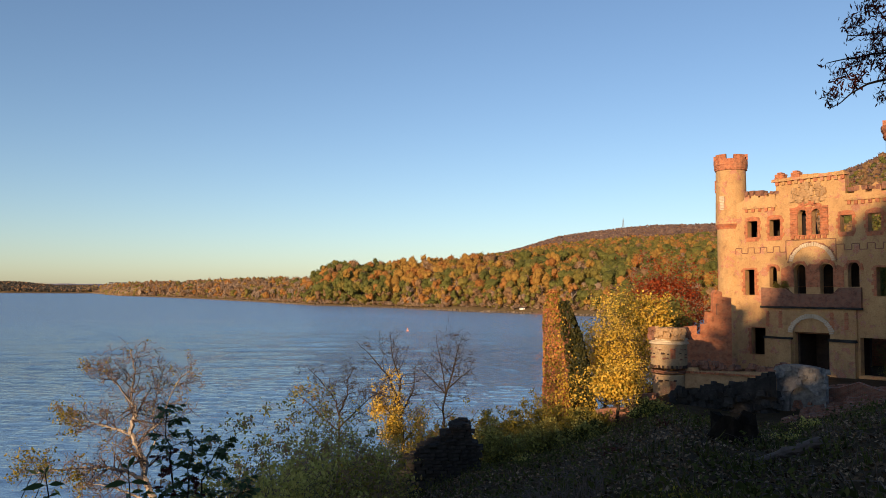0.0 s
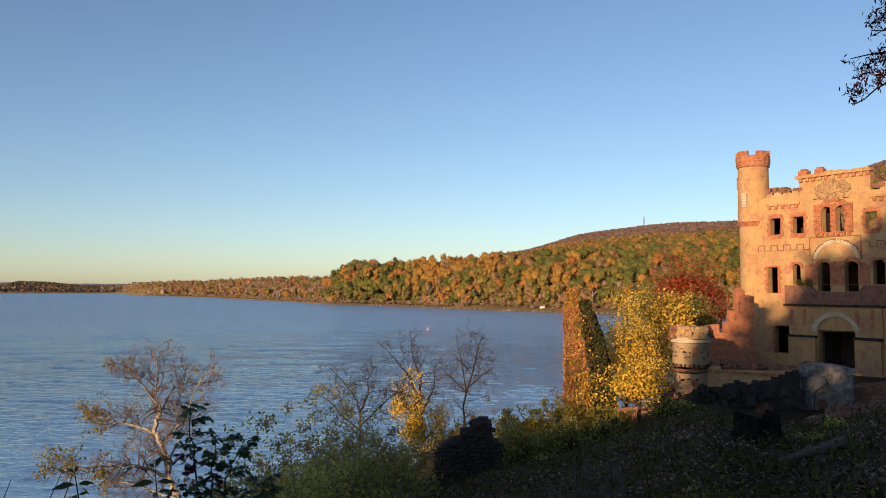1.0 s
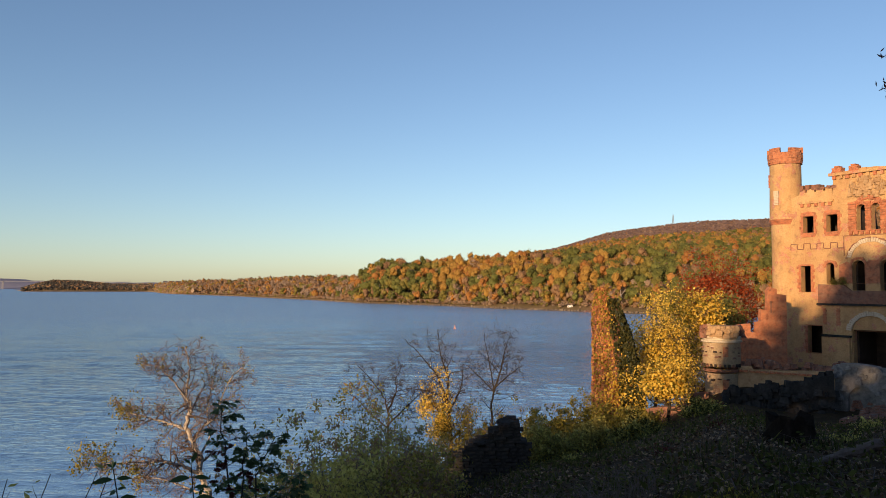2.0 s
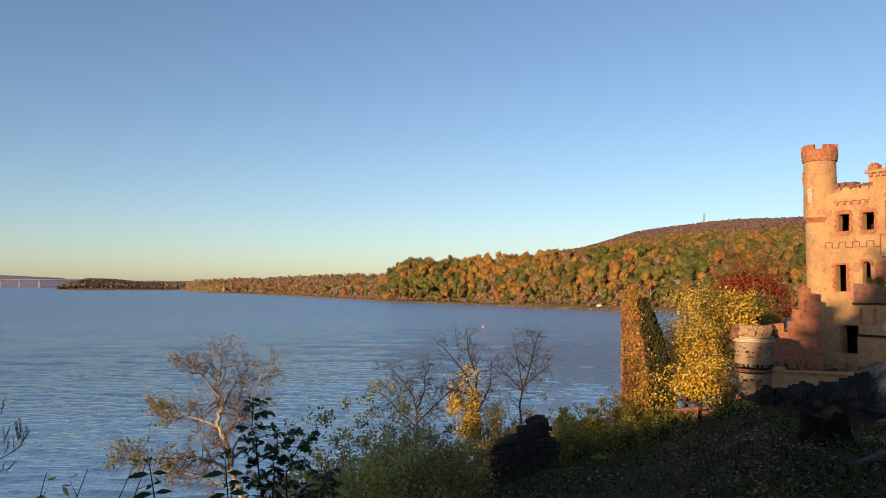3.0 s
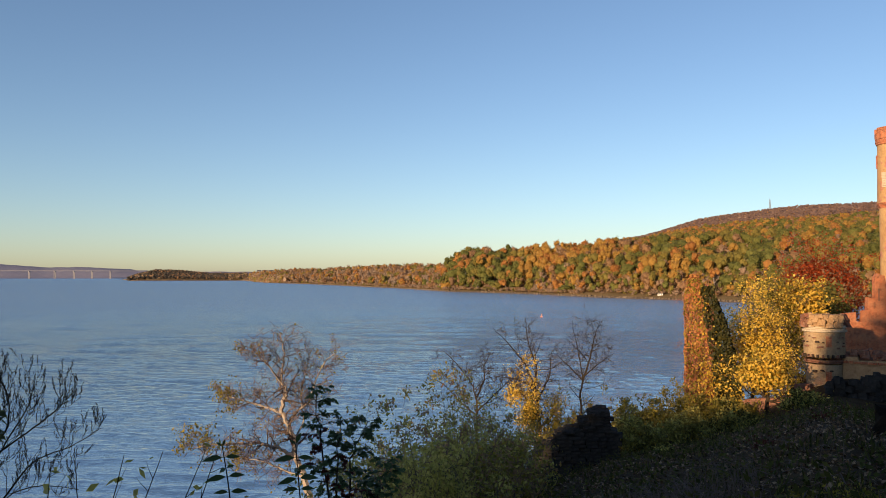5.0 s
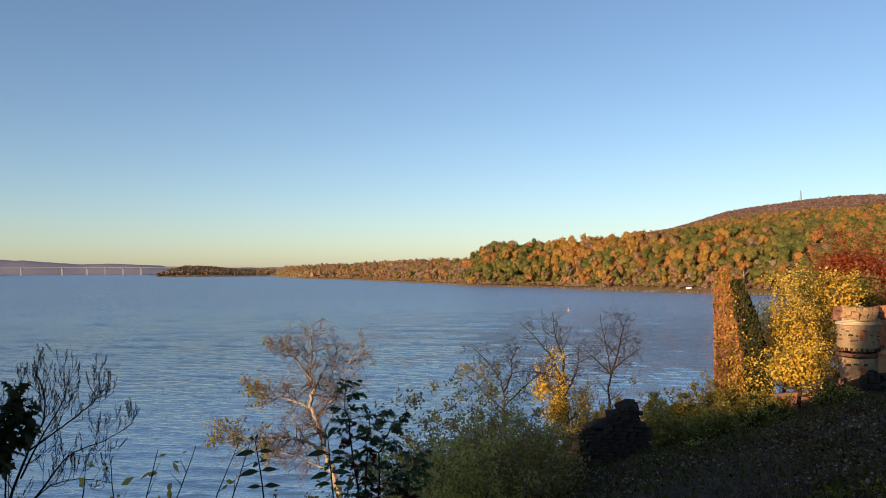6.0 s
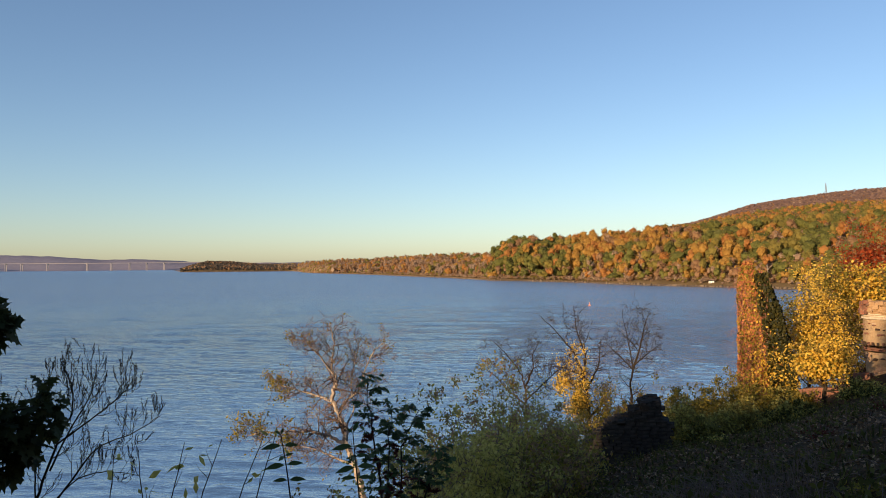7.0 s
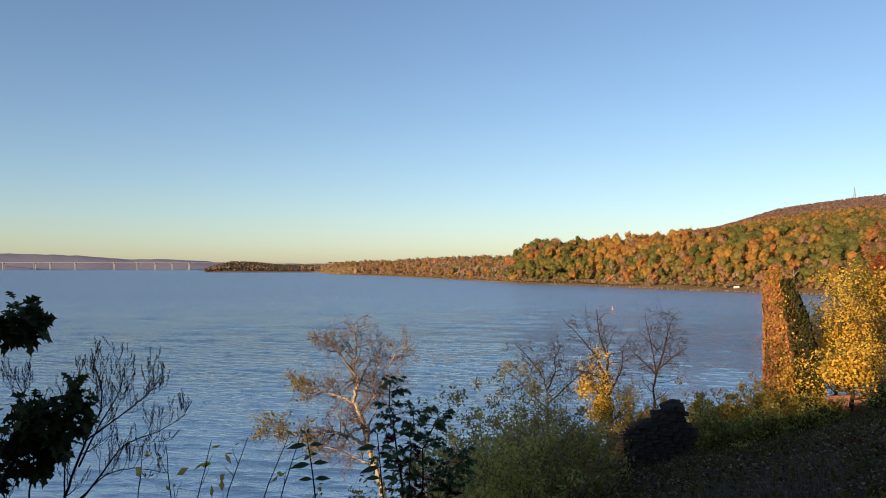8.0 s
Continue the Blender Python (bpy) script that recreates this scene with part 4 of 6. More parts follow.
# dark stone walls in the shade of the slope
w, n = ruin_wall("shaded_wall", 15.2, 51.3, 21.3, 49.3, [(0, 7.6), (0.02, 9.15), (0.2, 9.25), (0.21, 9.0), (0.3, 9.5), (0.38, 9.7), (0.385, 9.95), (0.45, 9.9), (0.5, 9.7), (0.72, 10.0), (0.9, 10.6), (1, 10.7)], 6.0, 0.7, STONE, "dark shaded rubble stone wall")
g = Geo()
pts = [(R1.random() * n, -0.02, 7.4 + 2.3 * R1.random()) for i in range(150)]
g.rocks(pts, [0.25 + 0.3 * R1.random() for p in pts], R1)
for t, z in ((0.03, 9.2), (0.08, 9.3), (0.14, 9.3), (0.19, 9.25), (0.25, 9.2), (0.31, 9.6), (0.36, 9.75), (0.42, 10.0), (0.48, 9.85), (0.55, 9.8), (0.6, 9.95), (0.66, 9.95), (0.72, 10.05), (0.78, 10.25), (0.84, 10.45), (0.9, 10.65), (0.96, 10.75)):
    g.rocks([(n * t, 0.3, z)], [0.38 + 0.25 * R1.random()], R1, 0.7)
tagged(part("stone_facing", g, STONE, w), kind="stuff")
w, n = ruin_wall("white_ruin", 21.75, 50.3, 24.1, 48.6, [(0, 10.9), (0.1, 11.3), (0.35, 11.35), (0.6, 11.3), (0.85, 11.2), (1, 10.6)], 6.5, 1.0, WHITE_RUIN, "weathered white stucco gateway stub",
                 holes=[arched(0.75, 2.3, 6.9, 9.2, 0.75)])
g = Geo()
slab(g, arched(0.76, 2.29, 6.91, 9.2, 0.74), [], 0.35, 0.6)
part("blocked_arch", g, WHITE_RUIN, w)
g = Geo()
for i in range(70):
    x, z = n * R1.random(), 7.5 + 3.7 * R1.random()
    if not (0.6 < x < 2.45 and z < 10.2):
        g.rocks([(x, 0.0, z)], [0.2 + 0.25 * R1.random()], R1, 0.8)
for i in range(16):
    g.rocks([(n * i / 15, 0.3 + 0.4 * R1.random(), 11.2 - 0.4 * abs(i / 15 - 0.4))], [0.3 + 0.25 * R1.random()], R1, 0.7)
tagged(part("stone_facing", g, WHITE_RUIN, w, "pale stones showing through the stucco"), kind="stuff")

# rubble in front of the gate
g = Geo()
pts, sz = [], []
for i in range(420):
    a, r = radians(24 + 8 * R1.random()), 48 + 17 * R1.random()
    x, y = r * math.sin(a), r * math.cos(a)
    pts.append((x, y, land(x, y) + 0.5 * R1.random() * math.exp(-((r - 58) / 5) ** 2)))
    sz.append(0.2 + 0.5 * R1.random() ** 2)
g.rocks(pts, sz, R1)
whole("rubble_heap", g, BRICK_DARK, "heap of fallen bricks and stones before the gate", "rubble", "stuff")
w, n = ruin_wall("low_ruin", 24.3, 50.6, 30.5, 46.5, [(0, 9.7), (0.2, 9.9), (0.35, 10.3), (0.5, 9.9), (0.7, 9.7), (1, 9.5)], 7.0, 0.7, BRICK_DARK, "low remnant of a dark brick wall")

# brick wall at the water's edge, behind the bushes
w, n = ruin_wall("harbour_wall", 11.0, 60.2, 16.0, 57.8, [(0, 6.2), (0.2, 6.9), (0.4, 7.1), (0.6, 7.2), (0.8, 7.6), (0.81, 8.3), (1, 8.4)], 3.0, 0.6, BRICK_DARK, "weathered red brick harbour wall")

# plants that have taken root on the ledge and in the ruin
for u, v, z, rad, high in ((4.1, -0.15, 16.4, 0.5, 0.5), (3.3, -0.12, 16.4, 0.35, 0.35), (11.7, 1.6, 9.0, 0.9, 2.9), (9.7, 0.3, 24.5, 0.3, 0.35)):
    q = Geo()
    c, r = (u, v, z + high * 0.5), R1
    pts = np.array(c) + R1.normal(size=(260, 3)) * np.array([rad, 0.25 * rad, high]) * 0.42
    q.leaves(pts, 0.14, R1, None, 1, 0.6)
    tagged(part("wall_plant", q, OLIVE, castle, "green plant rooted in the masonry"), kind="stuff")


# ---- woods on the far shore ----
R2 = np.random.default_rng(5)
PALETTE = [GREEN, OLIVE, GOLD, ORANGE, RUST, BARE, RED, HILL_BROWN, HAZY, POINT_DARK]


BALL = np.array([(0.0, 0.0, -1.0)] + [(0.894 * math.cos(1.2566 * (k + 0.5 * q)), 0.894 * math.sin(1.2566 * (k + 0.5 * q)), 0.447 * (2 * q - 1)) for q in (0, 1) for k in range(5)] + [(0.0, 0.0, 1.0)])
BALL_F = [(0, 1 + (k + 1) % 5, 1 + k) for k in range(5)] + [(6 + k, 6 + (k + 1) % 5, 11) for k in range(5)]
BALL_F = np.array(BALL_F + [(1 + k, 1 + (k + 1) % 5, 6 + k) for k in range(5)] + [(1 + (k + 1) % 5, 6 + (k + 1) % 5, 6 + k) for k in range(5)])


def crown(geo, centre, rx, rz, lobes, count, size, rng, mat, flat=0.25, core=0.78):
    """A leafy crown: clumps of leaves set on several uneven lobes."""
    d = rng.normal(size=(lobes, 3))
    d /= np.linalg.norm(d, axis=1)[:, None]
    span = np.array([rx, rx, rz])
    lc = np.array(centre) + d * span * (0.32 + 0.28 * rng.random(lobes))[:, None]
    lr = (0.42 + 0.24 * rng.random(lobes))
    if core:
        for c, r in zip(lc, lr):
            geo.add(c + BALL * span * r * core * (0.85 + 0.3 * rng.random((len(BALL), 1))), BALL_F, mat)
    pick = rng.integers(0, lobes, count)
    n = rng.normal(size=(count, 3))
    n[:, 2] += flat
    n /= np.linalg.norm(n, axis=1)[:, None]
    at = lc[pick] + n * span * (lr[pick] * (0.8 + 0.3 * rng.random(count)))[:, None]
    geo.leaves(at, size, rng, n * 1.6, 1.0, 0.9, mat)


def tones(a, d, z):
    """Chances of green, olive, gold, orange, rust, bare, red by azimuth and depth into the woods."""
    if a < -9.5:
        return [0.04, 0.12, 0.07, 0.06, 0.28, 0.43, 0.0]
    if a < -4.2:
        return [0.70, 0.20, 0.02, 0.04, 0.03, 0.01, 0.0] if d > 22 else [0.3, 0.25, 0.08, 0.1, 0.12, 0.15, 0]
    if a < 4.0:
        return [0.07, 0.20, 0.42, 0.16, 0.12, 0.03, 0.0] if d > 60 else [0.14, 0.16, 0.14, 0.14, 0.26, 0.16, 0.0]
    if a < 8.0:
        return [0.22, 0.28, 0.26, 0.14, 0.08, 0.02, 0.0] if d > 45 else [0.30, 0.18, 0.18, 0.12, 0.14, 0.08, 0.0]
    if a > 24.5:
        return [0.14, 0.20, 0.02, 0.04, 0.50, 0.10, 0.0]
    if d < 420:
        return [0.46, 0.34, 0.12, 0.04, 0.03, 0.01, 0.0]
    return [0.26, 0.34, 0.14, 0.10, 0.14, 0.02, 0.0]


g, stems = Geo(), Geo()
taken = {}


def free_spot(x, y, gap):
    """Keeps treetops a little apart."""
    i, j = int(x // 12), int(y // 12)
    for u in range(i - 1, i + 2):
        for w in range(j - 1, j + 2):
            for qx0, qy0 in taken.get((u, w), ()):
                if (qx0 - x) ** 2 + (qy0 - y) ** 2 < gap * gap:
                    return False
    taken.setdefault((i, j), []).append((x, y))
    return True


SIZES = [(6.0, 5.0), (5.4, 4.0), (4.6, 3.0), (4.6, 3.2), (4.8, 3.0), (4.2, 2.4), (4.4, 2.2)]     # least spread and its range, by kind
for i in range(30000):
    a = -24.0 + 58 * R2.random()
    s = lerp(a, SHORE_AZ, SHORE_R)
    top, ridge = ridge_top(a)
    reach = (ridge - s) + (40 if a < 2 else 800)
    edge = 18 if a < 0.5 else 30
    d = edge + (reach - edge) * R2.random() ** (1.0 if a < 2 else 1.6)
    r = s + d
    x, y = r * math.sin(radians(a)), r * math.cos(radians(a))
    if a > 21.5 and R2.random() < 0.6:                       # thinner where the castle stands before them
        continue
    chance = np.array(tones(a, d, 0))
    lump = noise.noise(Vector((x * 0.011, y * 0.011, 4)))       # trees of one kind stand together
    chance[int((lump + 0.6) * 5.8) % 7] *= 4.0
    m = int(np.searchsorted(np.cumsum(chance) / chance.sum(), R2.random()))
    rx = SIZES[m][0] + SIZES[m][1] * R2.random() ** 1.5
    if not free_spot(x, y, min(11.9, rx * 1.05 + 0.0022 * r)):
        continue
    z = land(x, y)
    h = (12.5 + 7.5 * R2.random()) * (0.8 if a < -9.5 else 1.0)
    if d < edge + 20:
        h *= 0.5 + 0.45 * R2.random()
        rx *= 0.75
    count = int(np.clip(135 * (600 / r) ** 1.6 * (rx / 5) ** 1.3, 18, 360)) // (2 if m == 5 else 1)
    size = np.clip(0.95 * r / 600, 0.85, 2.8)
    high = min(h * 0.46, rx * 1.15)
    crown(g, (x, y, z + h - high), rx, high, 4 + int(rx * 0.5), count, size, R2, m, 0.45, 0.78 if m != 5 else 0.45)
    if d < edge + 45 and r < 1300 and R2.random() < (0.8 if m == 5 else 0.35):
        lean = R2.normal(size=2) * 0.5
        stems.tube([(x, y, z - 0.5), (x + lean[0], y, z + h * 0.4), (x + lean[0] * 2, y + lean[1], z + h * 0.85)], [0.32, 0.25, 0.08], 4)
        for k in range(7 if m == 5 else 2):
            t = R2.random() * 6.28
            stems.tube([(x + lean[0], y, z + h * (0.3 + 0.06 * k)), (x + math.cos(t) * rx * 0.5, y + math.sin(t) * rx * 0.5, z + h * (0.5 + 0.07 * k)), (x + math.cos(t) * rx * 0.9, y + math.sin(t) * rx * 0.9, z + h * (0.62 + 0.07 * k))], [0.16, 0.1, 0.04], 3)
for i in range(3600):                                       # young trees that fill the gaps
    a = -12.0 + 33 * R2.random()
    s = lerp(a, SHORE_AZ, SHORE_R)
    d = 24 + 300 * R2.random() ** 1.3
    r = s + d
    x, y = r * math.sin(radians(a)), r * math.cos(radians(a))
    h, rx = 7 + 5 * R2.random(), 2.6 + 2.2 * R2.random()
    m = int(R2.choice([0, 1, 1, 4, 4, 5, 2])) if a > -4.2 else int(R2.choice([0, 0, 1, 4]))
    crown(g, (x, y, land(x, y) + h - rx * 1.1), rx, rx * 1.2, 2, 34, 1.25, R2, m, 0.4, 0.8)
for i in range(1700):                                       # brush along the shore
    a = -24.0 + 56 * R2.random()
    first = 9 if a < 0.5 else 24 if R2.random() < 0.8 else 10
    r = lerp(a, SHORE_AZ, SHORE_R) + first + 26 * R2.random()
    x, y = r * math.sin(radians(a)), r * math.cos(radians(a))
    h = 1.6 + 3.4 * R2.random()
    crown(g, (x, y, land(x, y) + h * 0.45), h * 0.7, h * 0.5, 4, int(np.clip(70 * (600 / r), 14, 70)), np.clip(0.6 * r / 600, 0.55, 2.0), R2, int(R2.choice([5, 4, 5, 5, 1, 5])), 0.3, 0.5)
whole("woods", g, PALETTE, "autumn woods in green, gold, orange and rust along the far shore", "woods", "stuff")
whole("woodland_trunks", stems, BARK_PALE, "pale thin trunks at the edge of the far woods", "tree trunks", "stuff")

# canopy of the high hill and of the low far shores
g = Geo()
pts, who = [], []
for i in range(52000):
    a = 1 + 33 * R2.random()
    top, ridge = ridge_top(a)
    far = HILL_R - max(0, min(12, a - 18)) / 12 * 1100
    lo = ridge + 500
    if lo > far:
        continue
    r = lo + (far + 60 - lo) * R2.random()
    x, y = r * math.sin(radians(a)), r * math.cos(radians(a))
    k = min(1.0, (r - lo) / (far - lo))
    pts.append((x, y, land(x, y) + 3 + 5 * R2.random()))
    k2 = max(0.0, 1 - 2.2 * k)
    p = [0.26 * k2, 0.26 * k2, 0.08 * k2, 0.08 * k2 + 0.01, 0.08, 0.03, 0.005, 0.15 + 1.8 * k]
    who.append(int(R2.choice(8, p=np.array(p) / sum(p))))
pts, who = np.array(pts), np.array(who)
for m in range(8):
    q = pts[who == m]
    g.leaves(q, 6.5, R2, np.tile([0, -0.5, 0.9], (len(q), 1)), 0.8, 0.8, m)
whole("hill_canopy", g, PALETTE, "brown and green treetops on the high hill", "woods", "stuff")
g = Geo()
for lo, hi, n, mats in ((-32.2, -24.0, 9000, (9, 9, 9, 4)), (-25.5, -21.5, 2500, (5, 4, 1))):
    spots = []
    for i in range(n):
        a = lo + (hi - lo) * R2.random()
        s = lerp(a, SHORE_AZ, SHORE_R)
        r = s + (8 + 110 * R2.random() if lo > -33 else 5 + 175 * R2.random())
        x, y = r * math.sin(radians(a)), r * math.cos(radians(a))
        spots.append((x, y, land(x, y) + 1 + 7 * R2.random()))
    spots = np.array(spots)
    for i, m in enumerate(mats):
        q = spots[i::len(mats)]
        g.leaves(q, 8.0 if lo > -33 else 12.0, R2, np.tile([0, -0.8, 0.6], (len(q), 1)), 0.8, 0.8, m)
whole("far_canopy", g, PALETTE, "dark wooded point and hazy hills across the river", "woods", "stuff")

# rocks along the far waterline
g = Geo()
pts, sz = [], []
a = -24.0
while a < 30:
    s = lerp(a, SHORE_AZ, SHORE_R)
    for k in range(2):
        b, r = a + 0.1 * R2.random(), s - 1.5 + 6 * R2.random()
        pts.append((r * math.sin(radians(b)), r * math.cos(radians(b)), 0.3 + 0.6 * R2.random()))
        sz.append(0.9 + 1.7 * R2.random() ** 2)
    a += math.degrees(2.2 / s)
g.rocks(pts, sz, R2, 0.6)
whole("shore_rocks", g, SHORE, "pale boulders along the far waterline", "rocks", "stuff")


# ---- trees with limbs ----
thin = {"r": 0.0075}                                        # the thinnest twig, in metres


def sprout(geo, tips, rng, start, way, length, radius, depth, kink=0.25, lift=0.05, fork=(3, 6), shrink=0.62, sides=5):
    """A limb that wanders, with side shoots, down to twigs."""
    steps = max(3, int(5 - depth * 0.3))
    p, d = np.array(start, float), np.array(way, float)
    d /= np.linalg.norm(d)
    pts, rad = [p.copy()], [radius]
    for i in range(steps):
        d = d + rng.normal(size=3) * kink + np.array([0, 0, lift])
        d /= np.linalg.norm(d)
        p = p + d * length / steps
        pts.append(p.copy())
        rad.append(radius * (1 - 0.7 * (i + 1) / steps))
    geo.tube(pts, rad, sides if depth > 1 else 3)
    if depth <= 0:
        tips.append((pts[-1], d))
        tips.append((pts[-2], d))
        return
    for k in range(rng.integers(*fork)):
        i = rng.integers(1, steps + 1)
        side = np.cross(d, rng.normal(size=3))
        side /= np.linalg.norm(side) + 1e-9
        w = d * 0.6 + side * (0.7 + 0.4 * rng.random())
        sprout(geo, tips, rng, pts[i], w, length * shrink * (0.7 + 0.5 * rng.random()), max(thin["r"], rad[i] * 0.65), depth - 1, kink, lift, fork, shrink, sides)


def limbed(geo, tips, rng, pts, r0, r1, shoots, length, depth, lift=0.05, kink=0.25, first=0.25, sides=6, twigs=None):
    """A limb along given points, with shoots from first onwards."""
    p = np.array(pts, float)
    t = np.linspace(0, 1, len(p))
    q = np.linspace(0, 1, len(p) * 4)
    line = np.stack([np.interp(q, t, p[:, i]) for i in range(3)], 1)
    line[1:-1] = (line[:-2] + 2 * line[1:-1] + line[2:]) / 4
    line[1:-1] += rng.normal(size=line[1:-1].shape) * r0 * 0.25
    rad = r0 + (r1 - r0) * q
    geo.tube(line, rad, sides)
    for k in range(shoots):
        u = first + (1 - first) * (k + rng.random()) / shoots
        i = min(len(line) - 2, int(u * (len(line) - 1)))
        d = line[i + 1] - line[i]
        d /= np.linalg.norm(d)
        side = np.cross(d, rng.normal(size=3))
        side /= np.linalg.norm(side) + 1e-9
        sprout(twigs or geo, tips, rng, line[i], d * 0.5 + side, length * (1.1 - 0.5 * u) * (0.7 + 0.6 * rng.random()), max(thin["r"], rad[i] * 0.5), depth, kink, lift)


def leaf_spots(tips, per, spread, rng):
    c = np.repeat(np.array([t[0] for t in tips]), per, axis=0)
    return c + rng.normal(size=c.shape) * spread


def shrub(name, at, radius, high, count, size, materials, label, rng, lobes=9, stems=10, bark=BARK_DARK, category="bush", group="", slim=0.5):
    """Many thin stems that fan out and fork into leafy twigs, over a looser leafy foot."""
    b = thing(name, at, rng.random() * 360, label, category, group)
    q, tips = Geo(), []
    for k in range(stems + stems // 2):
        t, out = rng.random() * 6.28, rng.random() ** 0.6
        c, d = math.cos(t), math.sin(t)
        sprout(q, tips, rng, (0.35 * radius * out * c, 0.35 * radius * out * d, -0.3), (c * radius * 0.75 * out, d * radius * 0.75 * out, high * (0.75 + 0.3 * rng.random())),
               high * (0.55 + 0.42 * rng.random()) * (1.05 - 0.25 * out), 0.022 + 0.008 * high / 3, 2, 0.22, 0.1, (3, 6), 0.5, 4)
    part("woody_stem", q, bark, b)
    q = Geo()
    tip = np.array([p for p, d in tips])
    tuft = np.array([noise.noise(Vector(p) * (1.6 / radius) + Vector((rng.random(), 0, 0))) for p in tip])
    per = max(2, int(count * 1.25 / len(tips)))
    for i, m in enumerate(materials):
        mine = rng.integers(0, len(materials), len(tip)) == i
        spots = np.repeat(tip[mine & (tuft > -0.28)], per, axis=0)
        q.leaves(spots + rng.normal(size=spots.shape) * (0.05 + 0.045 * radius), size, rng, None, 1, slim, i)
        low = rng.normal(size=(int(count * 0.5) // len(materials), 3)) * np.array([0.42 * radius, 0.42 * radius, 0.17 * high]) + np.array([0, 0, 0.3 * high])
        q.leaves(low, size, rng, None, 1, slim, i)
    part("leaves", q, materials, b)
    return b


def on_view(az, r, dz=0.0):
    x, y = r * math.sin(radians(az)), r * math.cos(radians(az))
    return (x, y, land(x, y) + dz)


def basis(az):
    """Across and depth directions for a plant seen from the lookout."""
    return -az


# pale bare tree above the water: x across, y away, z up from the first visible fork
R3 = np.random.default_rng(21)
AZ = -20.6
t = thing("pale_tree", (30 * math.sin(radians(AZ)), 30 * math.cos(radians(AZ)), 8.4), basis(AZ), "leaning pale-barked tree, nearly bare, with few yellow-green leaves", "tree")
g, tw, tips = Geo(), Geo(), []
thin["r"] = 0.0085
U = 0.0206
def px(*pts):
    return [((x) * U, dy, z * U) for x, z, dy in pts]


limbed(g, tips, R3, px((50, -190, 0), (25, -60, 0), (10, -5, 0), (-8, 35, 0), (-6, 62, 0.1), (-20, 95, 0), (-32, 115, 0.1)), 0.153, 0.078, 13, 1.08, 2, first=0.6, twigs=tw)
limbed(g, tips, R3, px((-32, 115, 0.1), (-26, 145, 0.2), (-22, 158, 0.2), (-34, 172, 0.1), (-30, 202, 0.1), (-27, 228, 0), (-36, 262, 0)), 0.087, 0.018, 25, 1.08, 2, first=0.1, twigs=tw)
limbed(g, tips, R3, px((-8, 35, 0), (-35, 55, -0.3), (-62, 66, -0.6), (-98, 72, -0.9), (-142, 75, -1.2), (-185, 70, -1.3)), 0.077, 0.014, 34, 0.94, 2, twigs=tw)
limbed(g, tips, R3, px((-32, 115, 0.1), (-62, 124, 0.5), (-110, 136, 0.8), (-150, 150, 1.0)), 0.055, 0.011, 25, 0.94, 2, twigs=tw)
limbed(g, tips, R3, px((-34, 172, 0.1), (-55, 205, -0.3), (-72, 222, -0.4), (-80, 238, -0.4)), 0.043, 0.009, 18, 0.86, 2, twigs=tw)
limbed(g, tips, R3, px((-20, 95, 0), (-5, 115, 0.4), (18, 128, 0.5), (26, 160, 0.4), (45, 205, 0.3), (64, 222, 0.2)), 0.055, 0.011, 28, 0.94, 2, twigs=tw)
limbed(g, tips, R3, px((-10, 60, 0.1), (10, 95, 0.4), (2, 140, 0.6), (12, 185, 0.7), (20, 225, 0.7)), 0.043, 0.009, 25, 0.86, 2, twigs=tw)
limbed(g, tips, R3, px((10, -5, 0), (-30, 5, 0.6), (-70, 20, 0.9), (-120, 25, 1.2)), 0.049, 0.009, 25, 0.86, 2, twigs=tw)
part("trunk", g, BARK_PALE, t, "pale sunlit bark")
part("twig_crown", tw, BARK_TWIG, t, "fine brownish twigs")
thin["r"] = 0.0075
g = Geo()
left = [q for q in tips if (q[0][0] < -2.2 and noise.noise(Vector(q[0]) * 1.3) > 0.05) or R3.random() < 0.03]
g.leaves(leaf_spots(left, 3, 0.09, R3), 0.10, R3, None, 1, 0.6, 0)
g.leaves(leaf_spots(tips, 1, 0.05, R3), 0.035, R3, None, 1, 0.6, 1)
part("leaves", g, [YELLOW_GREEN, PINK_TWIG], t)


def small_tree(name, at, az, limbs, bark, leaf_sets, label, rng, category="tree"):
    """A slender tree from limb lines in metres; leaf_sets: (share, per, spread, size, material)."""
    b = thing(name, at, basis(az), label, category)
    q, tips = Geo(), []
    for pts, r0, r1, shoots, length, depth in limbs:
        limbed(q, tips, rng, pts, r0 * 1.35, r1 * 1.2, int(shoots * 1.25), length, depth)
    part("trunk", q, bark, b)
    for share, per, spread, size, material, test in leaf_sets:
        q = Geo()
        some = [x for x in tips if rng.random() < share and test(x[0])]
        if some:
            q.leaves(leaf_spots(some, per, spread, rng), size, rng, None, 1, 0.55, 0, 0.4)
            part("leaves", q, material, b)
    return b


def anywhere(p):
    return True


